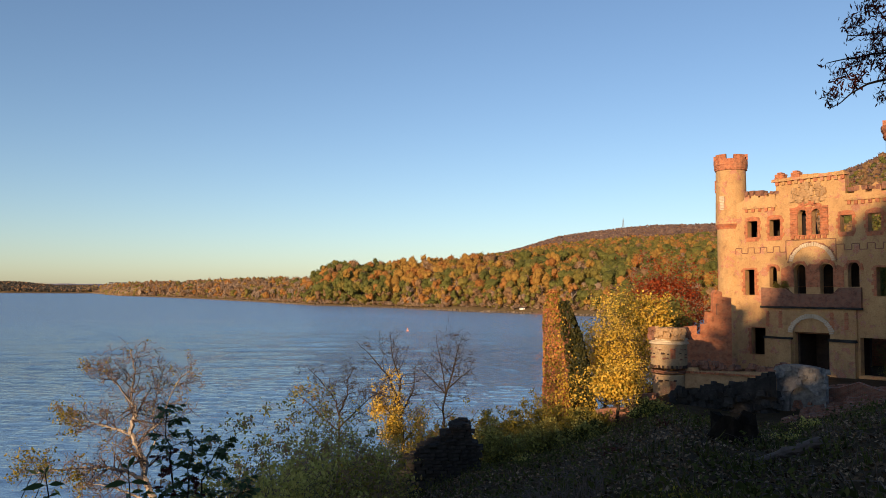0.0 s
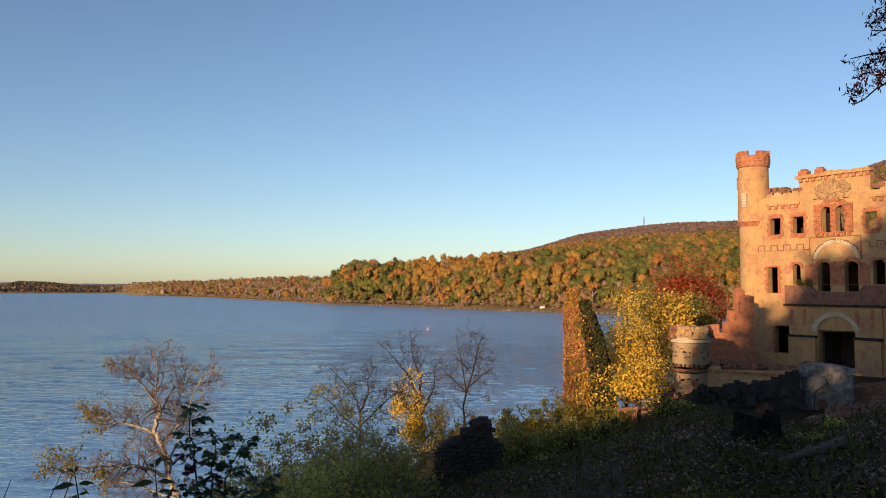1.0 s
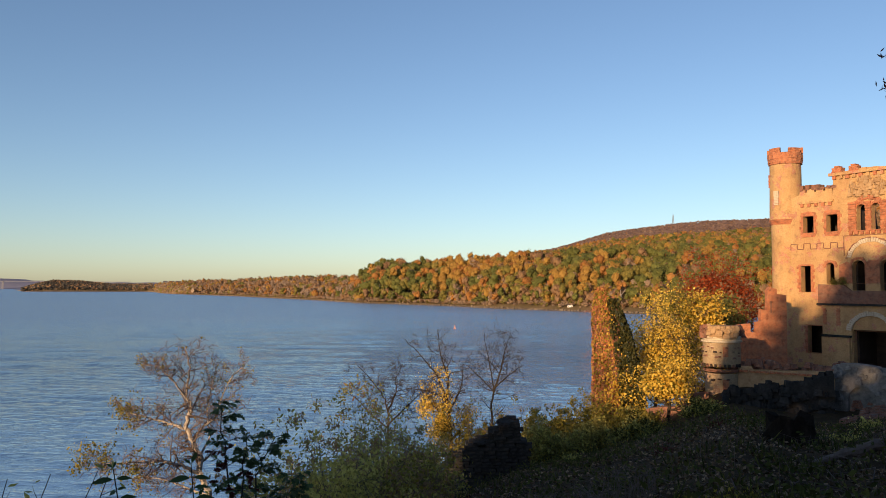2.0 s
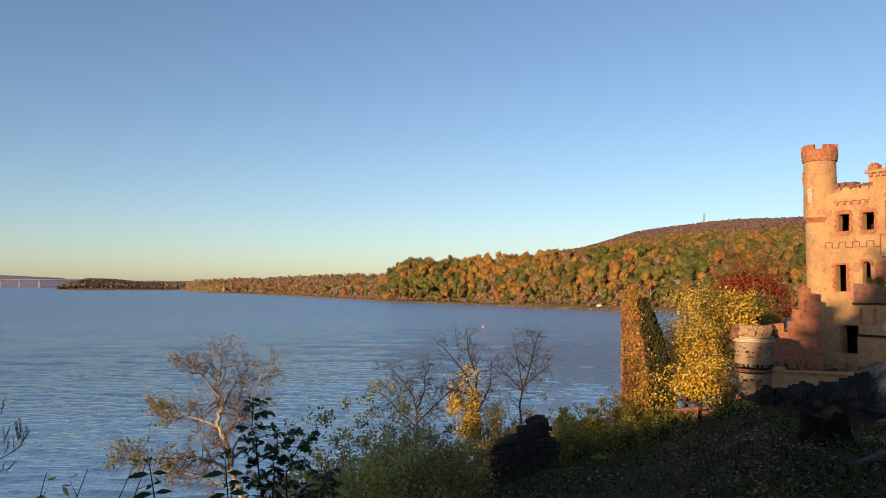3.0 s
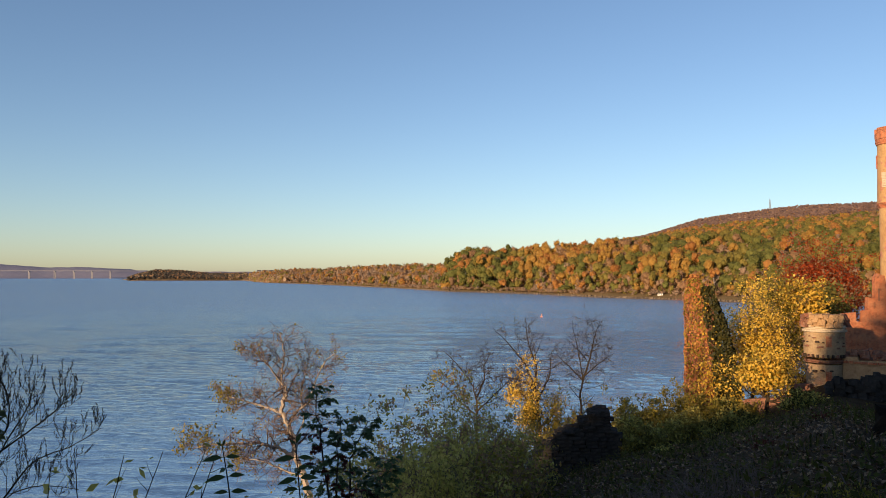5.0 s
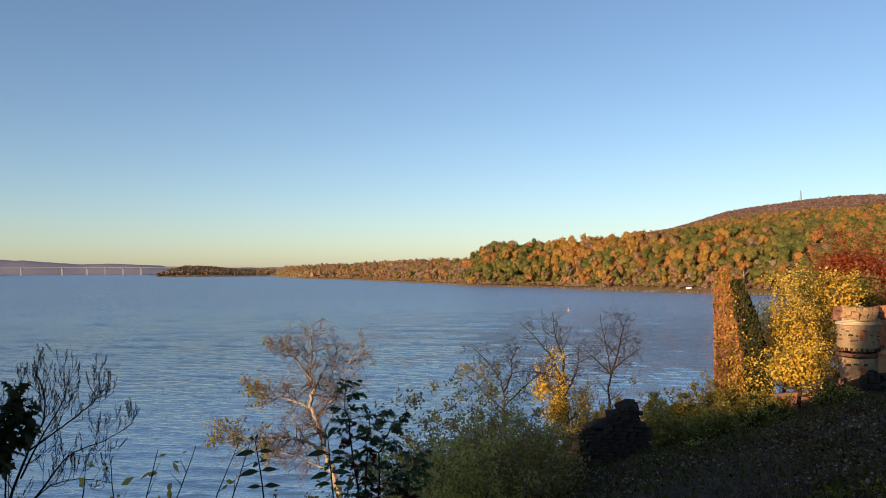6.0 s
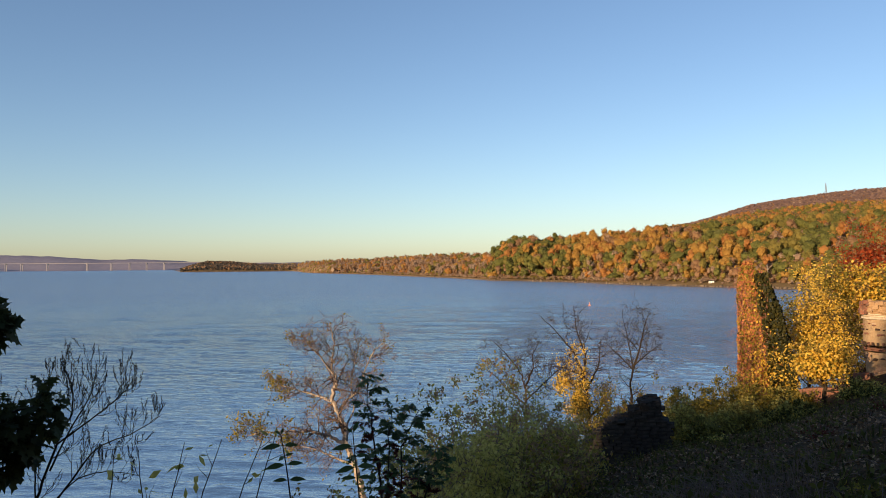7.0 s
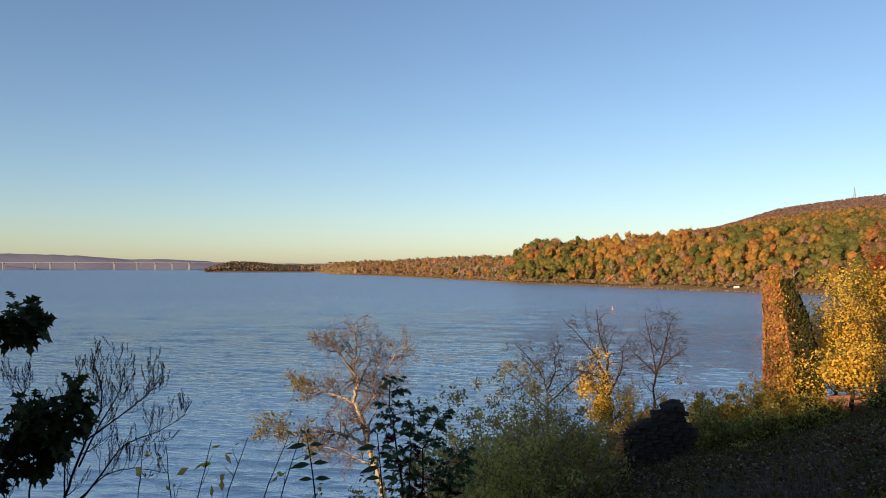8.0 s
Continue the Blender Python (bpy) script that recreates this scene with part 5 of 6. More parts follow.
# slender bare trees and the golden tree by the shore
thin["r"] = 0.008
small_tree("bare_tree", (*on_view(-7.6, 35)[:2], 8.9), -7.6, [
    ([(0.1, 0, -4.2), (0, 0, 0), (0.05, 0, 0.8), (0, 0, 1.7), (-0.25, 0.1, 2.3), (-0.8, 0, 3.0), (-1.4, 0, 3.6)], 0.05, 0.01, 18, 0.8, 2),
    ([(0, 0, 1.5), (0.4, 0.2, 2.4), (0.35, 0.3, 3.0), (0.7, 0.3, 3.6)], 0.035, 0.008, 14, 0.7, 2),
    ([(0, 0, 0.9), (0.8, -0.2, 1.7), (1.5, -0.3, 2.4), (2.2, -0.3, 2.6)], 0.03, 0.008, 14, 0.7, 2),
    ([(0, 0, 0.8), (-0.8, 0.2, 1.4), (-1.3, 0.2, 2.0), (-2.2, 0.2, 2.6)], 0.03, 0.008, 12, 0.7, 2)],
    BARK_DARK, [(0.35, 2, 0.08, 0.06, BUSH_GREEN, lambda p: p[2] < 1.6)], "slender dark bare tree among bushes", R3)
small_tree("golden_tree", (*on_view(-3.2, 48)[:2], 6.2), -3.2, [
    ([(0.3, 0, -3.6), (0.3, 0, 0), (0.2, 0, 1.8), (-0.1, 0, 3.1), (-0.6, 0, 4.4), (-1.5, 0, 5.4), (-2.6, 0, 6.6)], 0.09, 0.012, 15, 1.5, 2),
    ([(0, 0, 2.8), (0.1, 0.2, 4.2), (-0.4, 0.2, 5.6), (-0.6, 0.2, 7.2)], 0.06, 0.01, 15, 1.4, 2),
    ([(-0.1, 0, 3.0), (-1.4, -0.3, 3.5), (-2.6, -0.3, 3.6)], 0.05, 0.01, 13, 1.0, 2),
    ([(0.2, 0, 2.2), (0.9, 0.3, 3.6), (1.0, 0.3, 5.2)], 0.05, 0.01, 13, 1.1, 2),
    ([(0.2, 0, 1.5), (-0.7, 0.3, 2.3), (-1.0, 0.3, 3.2)], 0.05, 0.01, 13, 1.0, 2),
    ([(0.3, 0, 0.4), (1.1, 0.2, 1.3), (1.6, 0.2, 2.3)], 0.05, 0.01, 15, 1.0, 2),
    ([(0.3, 0, -0.4), (-0.4, -0.2, 0.6), (-0.7, -0.2, 1.5)], 0.05, 0.01, 15, 0.9, 2),
    ([(0.3, 0, -1.2), (1.2, -0.2, -0.3), (1.9, -0.2, 0.7)], 0.05, 0.01, 15, 1.0, 2)],
    BARK_DARK, [(0.5, 7, 0.15, 0.15, YELLOW, lambda p: 0.6 < p[2] < 4.8 and -1.7 < p[0] < 0.25 and noise.noise(Vector(p) * 1.1) > -0.05), (0.5, 6, 0.2, 0.13, YELLOW_GREEN, lambda p: p[2] < 2.4 and -0.7 < p[0] < 1.5 and noise.noise(Vector(p) * 0.9) > -0.1), (0.14, 1, 0.06, 0.05, PINK_TWIG, anywhere)],
    "slender tree with golden leaves below and bare top", R3)
small_tree("bare_tree", (*on_view(0.3, 47)[:2], 6.4), 0.3, [
    ([(-0.1, 0, -1.9), (-0.1, 0, 0), (-0.2, 0, 2.4), (0, 0, 3.6), (-0.3, 0, 4.9), (-0.6, 0, 6.9)], 0.07, 0.01, 17, 1.3, 2),
    ([(0, 0, 3.4), (0.4, 0.2, 4.6), (0.6, 0.3, 5.6), (1.0, 0.3, 6.9)], 0.05, 0.008, 15, 1.3, 2),
    ([(0, 0, 3.5), (0.9, -0.2, 4.4), (1.8, -0.2, 5.0)], 0.035, 0.008, 11, 0.9, 2),
    ([(0, 0, 3.3), (-0.9, 0.2, 4.2), (-1.7, 0.2, 4.9)], 0.035, 0.008, 11, 0.9, 2)],
    BARK_DARK, [(0.12, 1, 0.06, 0.05, PINK_TWIG, anywhere)], "slender bare tree with reddish twigs", R3)
shrub("golden_shrub", (*on_view(-2.75, 47.5)[:2], 4.6), 1.3, 4.3, 900, 0.15, [YELLOW_GREEN, OLIVE, YELLOW_GREEN, YELLOW], "upright shrub with golden and yellow-green leaves", R3)
shrub("leafy_shrub", on_view(0.35, 45.5, 0), 0.9, 4.5, 1100, 0.24, [DARK_LEAF, RUST, OLIVE], "dark drooping shrub at the foot of a bare tree", R3, slim=0.3)

thin["r"] = 0.0075

# dark-leaved young tree in the shade
R4 = np.random.default_rng(8)


def oak_sapling(name, at, az, stems, label, leaf, seed, mats, twigs):
    """A young oak: thin upright stems, short side twigs and lobed leaves in tiers."""
    rng = np.random.default_rng(seed)
    b = thing(name, at, basis(az), label, "tree")
    q, lf = Geo(), Geo()
    for pts, r0 in stems:
        p = np.array(pts, float)
        u, w = np.linspace(0, 1, len(p)), np.linspace(0, 1, 16)
        line = np.stack([np.interp(w, u, p[:, i]) for i in range(3)], 1)
        line[1:-1] += rng.normal(size=(14, 3)) * 0.02
        q.tube(line, r0 * (1 - 0.8 * w), 6)
        for k in range(twigs):
            f = 0.22 + 0.78 * (k + rng.random()) / twigs
            s = line[min(15, int(16 * f))]
            t, span = rng.random() * 6.28, (0.5 - 0.28 * f) * (0.6 + 0.7 * rng.random())
            d = np.array([math.cos(t), math.sin(t), 0.25 + 0.35 * rng.random()])
            rib = np.array([s + d * span * i / 5 + np.array([0, 0, -0.2 * span * (i / 5) ** 2]) for i in range(6)])
            q.tube(rib, np.linspace(0.007, 0.003, 6), 3)
            m = int(rng.integers(len(mats))) if f < 0.75 else 0
            n = int(rng.integers(5, 9))
            at_rib = rib[rng.integers(2, 6, n)]
            way = d + rng.normal(size=(n, 3)) * 0.75
            way[:, 2] = way[:, 2] * 0.5 - 0.1
            lf.lobed(at_rib, way, leaf, rng, m)
    part("trunk", q, BARK_DARK, b)
    part("leaves", lf, list(mats), b)
    return b


oak_sapling("dark_sapling", on_view(-18.3, 14, 0), -18.3, [
    ([(0.1, 0, 0), (0, 0, 1.4), (-0.2, 0, 3.2), (-0.3, 0, 4.25)], 0.035),
    ([(0.2, 0.2, 0), (0.3, 0.2, 1.6), (0.3, 0.2, 3.0), (0.62, 0.2, 3.65)], 0.03),
    ([(0.0, -0.2, 0), (-0.1, -0.1, 1.2), (0.05, -0.1, 2.6), (0.12, 0, 3.7)], 0.03),
    ([(0.2, 0.1, 0), (0.5, 0.0, 1.2), (0.75, 0.1, 2.3), (0.95, 0.1, 2.9)], 0.03)], "dark green young oak with some maroon leaves, in shade", 0.15, 3, (DARK_LEAF, DARK_LEAF, DARK_LEAF, MAROON_LEAF), 58)

# bushes on the slope towards the river
for az, r, rad, high, mats, cnt in (
        (-14.5, 22, 1.6, 3.6, [BUSH_GREEN, BUSH_GREEN], 3900), (-11.5, 26, 2.0, 4.6, [BUSH_GREEN, BUSH_GREEN], 5100), (-9.0, 29, 1.9, 4.8, [BUSH_GREEN, BUSH_GREEN, OLIVE], 5400),
        (-6.2, 31, 1.9, 4.0, [BUSH_GREEN, BUSH_GREEN], 4800), (-5.6, 26, 1.4, 2.6, [BUSH_GREEN, YELLOW_GREEN], 3900), (-7.5, 22, 1.5, 2.8, [BUSH_GREEN, YELLOW_GREEN], 3900),
        (-11.0, 19, 1.4, 2.8, [BUSH_GREEN, BUSH_GREEN], 3300), (-15.5, 17, 1.3, 2.6, [BUSH_GREEN, BUSH_GREEN], 2700), (-20.5, 22, 1.4, 2.8, [YELLOW_GREEN, OLIVE], 2250),
        (-4.9, 35, 1.3, 2.4, [BUSH_GREEN, YELLOW_GREEN], 3600), (-13.0, 32, 1.6, 3.6, [BUSH_GREEN, BUSH_GREEN], 3300), (-1.3, 46, 1.5, 4.3, [YELLOW_GREEN, OLIVE], 3600)):
    shrub("bush", on_view(az, r), rad, high, int(cnt * 1.25), 0.125 if r < 35 else 0.15, mats + ([RUST] if 19 < r < 35 else []), "dense green bush on the shaded river slope" if r < 40 else "sunlit yellow-green bush by the shore", R4, 10, 12, BARK_TWIG, group="bushes on the slope")
for az, r, rad, high, mats, cnt in (
        (3.2, 52, 1.8, 3.0, [YELLOW_GREEN, OLIVE], 4500), (5.2, 54, 1.6, 3.2, [YELLOW_GREEN, OLIVE], 4200), (7.2, 55, 1.8, 3.3, [YELLOW_GREEN, OLIVE], 4500),
        (9.2, 54, 1.7, 2.4, [OLIVE, YELLOW_GREEN], 4200), (11.2, 54, 1.4, 1.5, [OLIVE, YELLOW_GREEN], 3900), (4.4, 46, 1.6, 2.0, [BUSH_GREEN, OLIVE], 3600), (7.5, 47, 1.7, 1.9, [BUSH_GREEN, OLIVE], 3600),
        (10.5, 49, 1.5, 1.6, [BUSH_GREEN, GRASS], 3000), (15.2, 51, 1.2, 1.2, [GRASS, BUSH_GREEN], 2250)):
    shrub("bush", on_view(az, r), rad, high, cnt, 0.19, mats, "yellow autumn bush in low sun" if mats[0] is YELLOW else "yellow-green bush in low sun" if mats[0] is YELLOW_GREEN else "green bush at the foot of the slope", R4, 9, 10, group="bushes by the ruin")


def leafy_tree(name, at, high, radius, low, count, size, mats, label, rng, bark=BARK_DARK, lobes=14, r0=0.16, group=""):
    b = thing(name, at, rng.random() * 360, label, "tree", group)
    q, tips = Geo(), []
    line = [(0, 0, -0.5), (0.1, 0, high * 0.3), (-0.1, 0.1, high * 0.6), (0, 0, high * 0.9)]
    shade = name == "shade_tree"
    limbed(q, tips, rng, line, r0, r0 * 0.2, 6 if shade else 22, radius * 1.15, 0 if shade else 2, 0.1)
    part("trunk", q, bark, b)
    q = Geo()
    for i, m in enumerate(mats):
        if shade:
            crown(q, (0, 0, low + (high - low) * 0.5), radius, (high - low) * 0.5, lobes, count // len(mats), size, rng, i, 0.2, 0.4)
            continue
        crown(q, (0, 0, low + (high - low) * 0.5), radius, (high - low) * 0.5, lobes * 2, int(count * 0.9) // len(mats), size, rng, i, 0.2, 0)
        mine = [t for t in tips if t[0][2] > low and rng.integers(len(mats)) == i and noise.noise(Vector(t[0]) * 0.8) > -0.15]
        if mine:
            q.leaves(leaf_spots(mine, max(2, int(count * 1.0 / len(tips))), 0.09 * radius, rng), size, rng, None, 1, 0.6, i)
    part("crown", q, mats, b)
    return b


leafy_tree("yellow_tree", (13.8, 66.0, 2.5), 11.4, 3.2, 3.4, 7500, 0.17, [YELLOW, YELLOW, YELLOW, YELLOW, YELLOW_GREEN], "yellow-leaved tree beside the harbour wall", R4, BARK_TWIG, lobes=24)
leafy_tree("yellow_tree", on_view(12.7, 56.2), 3.9, 1.9, 1.3, 2600, 0.2, [YELLOW, YELLOW, YELLOW, YELLOW_GREEN], "low spreading yellow tree before the brick wall", R4, BARK_DARK)
leafy_tree("yellow_tree", (17.6, 74.0, 3.0), 13.3, 3.3, 4.0, 6000, 0.24, [YELLOW, YELLOW_GREEN, OLIVE], "yellow and olive tree behind the turret", R4, BARK_TWIG)
leafy_tree("yellow_tree", (19.9, 72.5, 4.0), 12.2, 1.8, 4.5, 3600, 0.24, [YELLOW, YELLOW, YELLOW_GREEN], "narrow yellow tree by the brick wall", R4, BARK_TWIG)
leafy_tree("green_tree", (16.9, 69.0, 2.5), 10.2, 2.3, 2.0, 4200, 0.17, [YELLOW_GREEN, OLIVE, BARE], "thin olive tree behind the turret", R4, BARK_TWIG)
leafy_tree("red_tree", (29.6, 103.0, 2.0), 16.4, 5.7, 6.0, 15000, 0.27, [RED, RED, RED, RUST], "broad tree with deep red leaves", R4)
leafy_tree("green_tree", (25.5, 86.0, 4.0), 11.5, 2.6, 4.0, 3000, 0.3, [OLIVE, GREEN], "olive green tree behind the ruin", R4)
leafy_tree("green_tree", (50.0, 84.0, 8.0), 18.0, 5.0, 4.0, 6000, 0.35, [OLIVE, YELLOW_GREEN, GREEN], "green and yellow tree behind the castle front", R4)
leafy_tree("green_tree", (43.5, 78.0, 8.0), 14.0, 4.0, 2.0, 5000, 0.3, [OLIVE, GREEN], "green tree inside the roofless castle", R4)


# ---- vine-clad tower stump at the harbour ----
R5 = np.random.default_rng(33)
vine = thing("vine_tower", (9.4, 62.6, 0.0), -8.6, "tall ruined tower overgrown with red and yellow creepers", "ruin")
g = Geo()
slab(g, [(-1.1, 1.0), (2.2, 1.0), (2.1, 7.5), (1.7, 9.5), (1.2, 12.0), (0.85, 14.2), (0.6, 15.3), (-0.3, 15.6), (-0.95, 15.3), (-1.05, 12)], [], -0.6, 1.2)
part("wall_body", g, BRICK, vine)


def vine_edge(z, lo, hi):
    left = lerp(z, [3, 7, 12, 14.5, 15.5, 16.2], [-1.25, -1.22, -1.2, -1.15, -1.0, -0.6])
    right = lerp(z, [3, 7, 10, 12, 14, 15.3, 16.2], [2.7, 2.65, 2.2, 1.7, 1.15, 0.85, 0.25])
    return left + (right - left) * lo if hi is None else left + (right - left) * hi


# right part gets dark leaves, so its side shade is in the leaf colour
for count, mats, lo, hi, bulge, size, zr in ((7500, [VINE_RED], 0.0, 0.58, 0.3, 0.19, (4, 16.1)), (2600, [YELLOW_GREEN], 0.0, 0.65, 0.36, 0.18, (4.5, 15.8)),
                                             (3600, [VINE_SHADE_DARK], 0.55, 1.05, 0.5, 0.22, (4, 15.2)), (250, [YELLOW], 0.4, 0.8, 0.5, 0.2, (4, 15)), (500, [VINE_SHADE_DARK], 0.0, 0.6, 0.3, 0.18, (5, 15.8)), (700, [YELLOW], 0.25, 1.1, 0.6, 0.2, (6.5, 9.4)),
                                             (1400, [VINE_SHADE_DARK], 0.9, 1.1, 0.9, 0.2, (4, 14))):
    g = Geo()
    z = zr[0] + (zr[1] - zr[0]) * R5.random(count)
    s = lo + (hi - lo) * R5.random(count)
    x = np.array([vine_edge(a, b, None) for a, b in zip(z, s)])
    lump = np.array([noise.noise(Vector((a * 1.3, b * 0.9, 1))) for a, b in zip(x, z)])
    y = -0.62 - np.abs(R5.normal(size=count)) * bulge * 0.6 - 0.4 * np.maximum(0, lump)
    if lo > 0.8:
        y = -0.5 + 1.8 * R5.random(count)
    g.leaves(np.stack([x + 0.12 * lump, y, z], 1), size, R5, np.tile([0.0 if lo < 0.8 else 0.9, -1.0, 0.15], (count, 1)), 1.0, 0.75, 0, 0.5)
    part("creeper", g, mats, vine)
g, tips = Geo(), []
for i in range(100):
    x = -1.15 + 2.0 * R5.random()
    z0, z1 = 4 + 3 * R5.random(), 12 + 3.8 * R5.random()
    n = 9
    g.tube([(x + 0.12 * R5.normal() * (k > 0), -0.75 - 0.2 * R5.random(), z0 + (z1 - z0) * k / n) for k in range(n + 1)], [0.02] * (n + 1), 3)
for i in range(60):
    a = R5.random()
    z = 5 + 11 * R5.random()
    x = vine_edge(z, 0, None) if R5.random() < 0.6 else vine_edge(z, R5.random() * 0.5, None)
    sprout(g, tips, R5, (x, -0.5, z), (-0.8 if R5.random() < 0.6 else 0.2, -0.6, -0.2), 0.7 + 0.5 * R5.random(), 0.012, 1, 0.35, -0.1)
part("creeper_vine", g, VINE_BARK, vine, "bare reddish creeper stems")

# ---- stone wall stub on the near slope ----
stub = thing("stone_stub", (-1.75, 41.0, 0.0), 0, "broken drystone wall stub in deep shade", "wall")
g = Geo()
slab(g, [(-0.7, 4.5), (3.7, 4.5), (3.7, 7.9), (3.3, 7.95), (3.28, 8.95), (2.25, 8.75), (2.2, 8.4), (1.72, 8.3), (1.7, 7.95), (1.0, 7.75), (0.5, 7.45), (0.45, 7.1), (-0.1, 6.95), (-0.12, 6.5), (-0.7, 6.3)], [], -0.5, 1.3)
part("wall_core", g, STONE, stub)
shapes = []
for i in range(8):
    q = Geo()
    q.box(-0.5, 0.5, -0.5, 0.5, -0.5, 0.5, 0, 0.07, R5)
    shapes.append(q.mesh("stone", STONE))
STUB_X, STUB_Z = [-0.7, -0.12, -0.1, 0.48, 0.5, 1.0, 1.7, 1.72, 2.22, 2.25, 3.3, 3.32, 3.75], [6.4, 6.6, 7.1, 7.2, 7.6, 7.85, 8.0, 8.4, 8.5, 8.85, 9.05, 8.05, 8.0]
z = 5.4
while z < 9.0:
    h = 0.13 + 0.13 * R5.random()
    x = -0.75
    while x < 3.65:
        w = 0.25 + 0.5 * R5.random()
        if z + h * 0.6 < lerp(x + w / 2, STUB_X, STUB_Z):
            ob = new("stone", shapes[R5.integers(8)])
            ob.parent = stub
            ob.matrix_basis = Matrix.LocRotScale((x + w / 2, -0.5 - 0.10 * R5.random(), z + h / 2), Euler((0.03 * R5.normal(), 0.03 * R5.normal(), 0.05 * R5.normal())), (w * 0.95, 0.4, h * 0.93))
        x += w
    z += h
for k in range(30):                                        # flat cap stones stepping down
    x = -0.5 + 3.5 * k / 29
    for y in (-0.3, 0.35, 0.95):
        ob = new("stone", shapes[R5.integers(8)])
        ob.parent = stub
        ob.matrix_basis = Matrix.LocRotScale((x, y + 0.12 * R5.normal(), lerp(x, STUB_X, STUB_Z) + 0.03 * R5.normal()), Euler((0.02 * R5.normal(), 0.03 * R5.normal(), 0.12 * R5.normal())), (0.25 + 0.25 * R5.random(), 0.62, 0.09 + 0.05 * R5.random()))

# ---- stump, log and forest floor ----
stump = thing("stump", (9.55, 25.3, land(9.55, 25.3)), 0, "black rotten hollow tree stump", "stump")
g = Geo()
n = 16
prof = [(1.05, -0.4), (0.88, 0.1), (0.74, 0.4), (0.7, 0.62)]
v, f = [], []
edge = [0.15 * R5.random() + 0.25 * (math.sin(i * 1.3) > 0.2) for i in range(n)]
for k, (r, z) in enumerate(prof):
    for i in range(n):
        a = 2 * math.pi * i / n
        q = r * (1 + 0.18 * math.sin(5 * a) * (1 - k / 4)) + 0.04 * R5.normal()
        v.append((q * math.cos(a), q * math.sin(a), z + (edge[i] if k == 3 else 0)))
for i in range(n):
    a = 2 * math.pi * i / n
    v.append((0.52 * math.cos(a), 0.52 * math.sin(a), 0.54 + edge[i] * 0.9))
for i in range(n):
    a = 2 * math.pi * i / n
    v.append((0.42 * math.cos(a), 0.42 * math.sin(a), 0.1))
for k in range(5):
    f += [(k * n + i, k * n + (i + 1) % n, (k + 1) * n + (i + 1) % n, (k + 1) * n + i) for i in range(n)]
g.add(v, f)
g.add(v[5 * n:], [tuple(range(n))])
part("stump_wood", g, ROTTEN, stump)
g = Geo()
for i in range(5):
    a = 3.3 + i * 0.62
    g.tube([(0.45 * math.cos(a), 0.45 * math.sin(a), 0.25), (0.9 * math.cos(a), 0.9 * math.sin(a), -0.02), (1.5 * math.cos(a + 0.2), 1.5 * math.sin(a + 0.2), -0.3)], [0.16, 0.11, 0.03], 6)
part("root", g, ROTTEN, stump)

log = thing("log", (7.5, 18.6, 0), 0, "fallen grey weathered log lying among dead leaves", "log")
g = Geo()
p0, p1 = Vector((7.5, 18.6, land(7.5, 18.6) + 0.12)), Vector((8.75, 17.85, land(8.75, 17.85) + 0.22))
g.tube([Vector(p0).lerp(p1, i / 9) - Vector((7.5, 18.6, 0)) + Vector((0, 0, 0.02 * R5.normal())) for i in range(10)], [0.085 + 0.007 * i + 0.012 * R5.normal() for i in range(10)], 10, 0, True)
part("log_wood", g, BARK_TWIG, log)

g = Geo()
count = 42000
az = radians(-14) + radians(58) * R5.random(count)
r = 5 + 44 * R5.random(count) ** 1.5
keep = []
for a, b in zip(az, r):
    x, y = b * math.sin(a), b * math.cos(a)
    keep.append((x, y, land(x, y) + 0.03 + 0.05 * R5.random()))
g.leaves(keep, np.interp(r, [5, 50], [0.075, 0.15]), R5, np.tile([0, 0, 1.1], (count, 1)), 0.9, 0.65, 0)
whole("leaf_litter", g, LITTER, "brown dead leaves strewn over the slope", "fallen leaves", "stuff")
g = Geo()
v, f = [], []
for i in range(9000):
    a, b = radians(-12 + 52 * R5.random()), 7 + 44 * R5.random() ** 1.2
    x, y = b * math.sin(a), b * math.cos(a)
    if noise.noise(Vector((x * 0.25, y * 0.25, 9))) < 0.02:
        continue
    z = land(x, y)
    h, w, t = (0.12 + 0.28 * R5.random()), 0.012 + 0.0009 * b, R5.random() * 6.28
    lean = R5.normal(size=2) * 0.12
    k = len(v)
    v += [(x - w * math.cos(t), y - w * math.sin(t), z - 0.02), (x + w * math.cos(t), y + w * math.sin(t), z - 0.02), (x + lean[0], y + lean[1], z + h)]
    f.append((k, k + 1, k + 2))
g.add(v, f)
whole("grass", g, GRASS, "thin dark grass and weeds in the shade", "grass", "stuff")
g = Geo()
pts = []
for i in range(300):
    a, b = radians(-10 + 46 * R5.random() ** 1.3), 9 + 42 * R5.random()
    x, y = b * math.sin(a), b * math.cos(a)
    z = land(x, y)
    for q in range(36):
        pts.append((x + 0.38 * R5.normal(), y + 0.38 * R5.normal(), z + 0.06 + abs(0.2 * R5.normal())))
g.leaves(pts, 0.12, R5, None, 1, 0.5, 0)
whole("weeds", g, GRASS, "low leafy weeds on the slope", "weeds", "stuff")
g = Geo()
for i in range(260):
    a, b = radians(-6 + 44 * R5.random()), 7 + 30 * R5.random()
    x, y = b * math.sin(a), b * math.cos(a)
    z = land(x, y)
    t, L = R5.random() * 6.28, 0.3 + 0.8 * R5.random()
    g.tube([(x, y, z + 0.02), (x + L * 0.5 * math.cos(t), y + L * 0.5 * math.sin(t), z + 0.1 + 0.15 * R5.random()), (x + L * math.cos(t + 0.3), y + L * math.sin(t + 0.3), z + 0.03)], [0.012, 0.01, 0.005], 4)
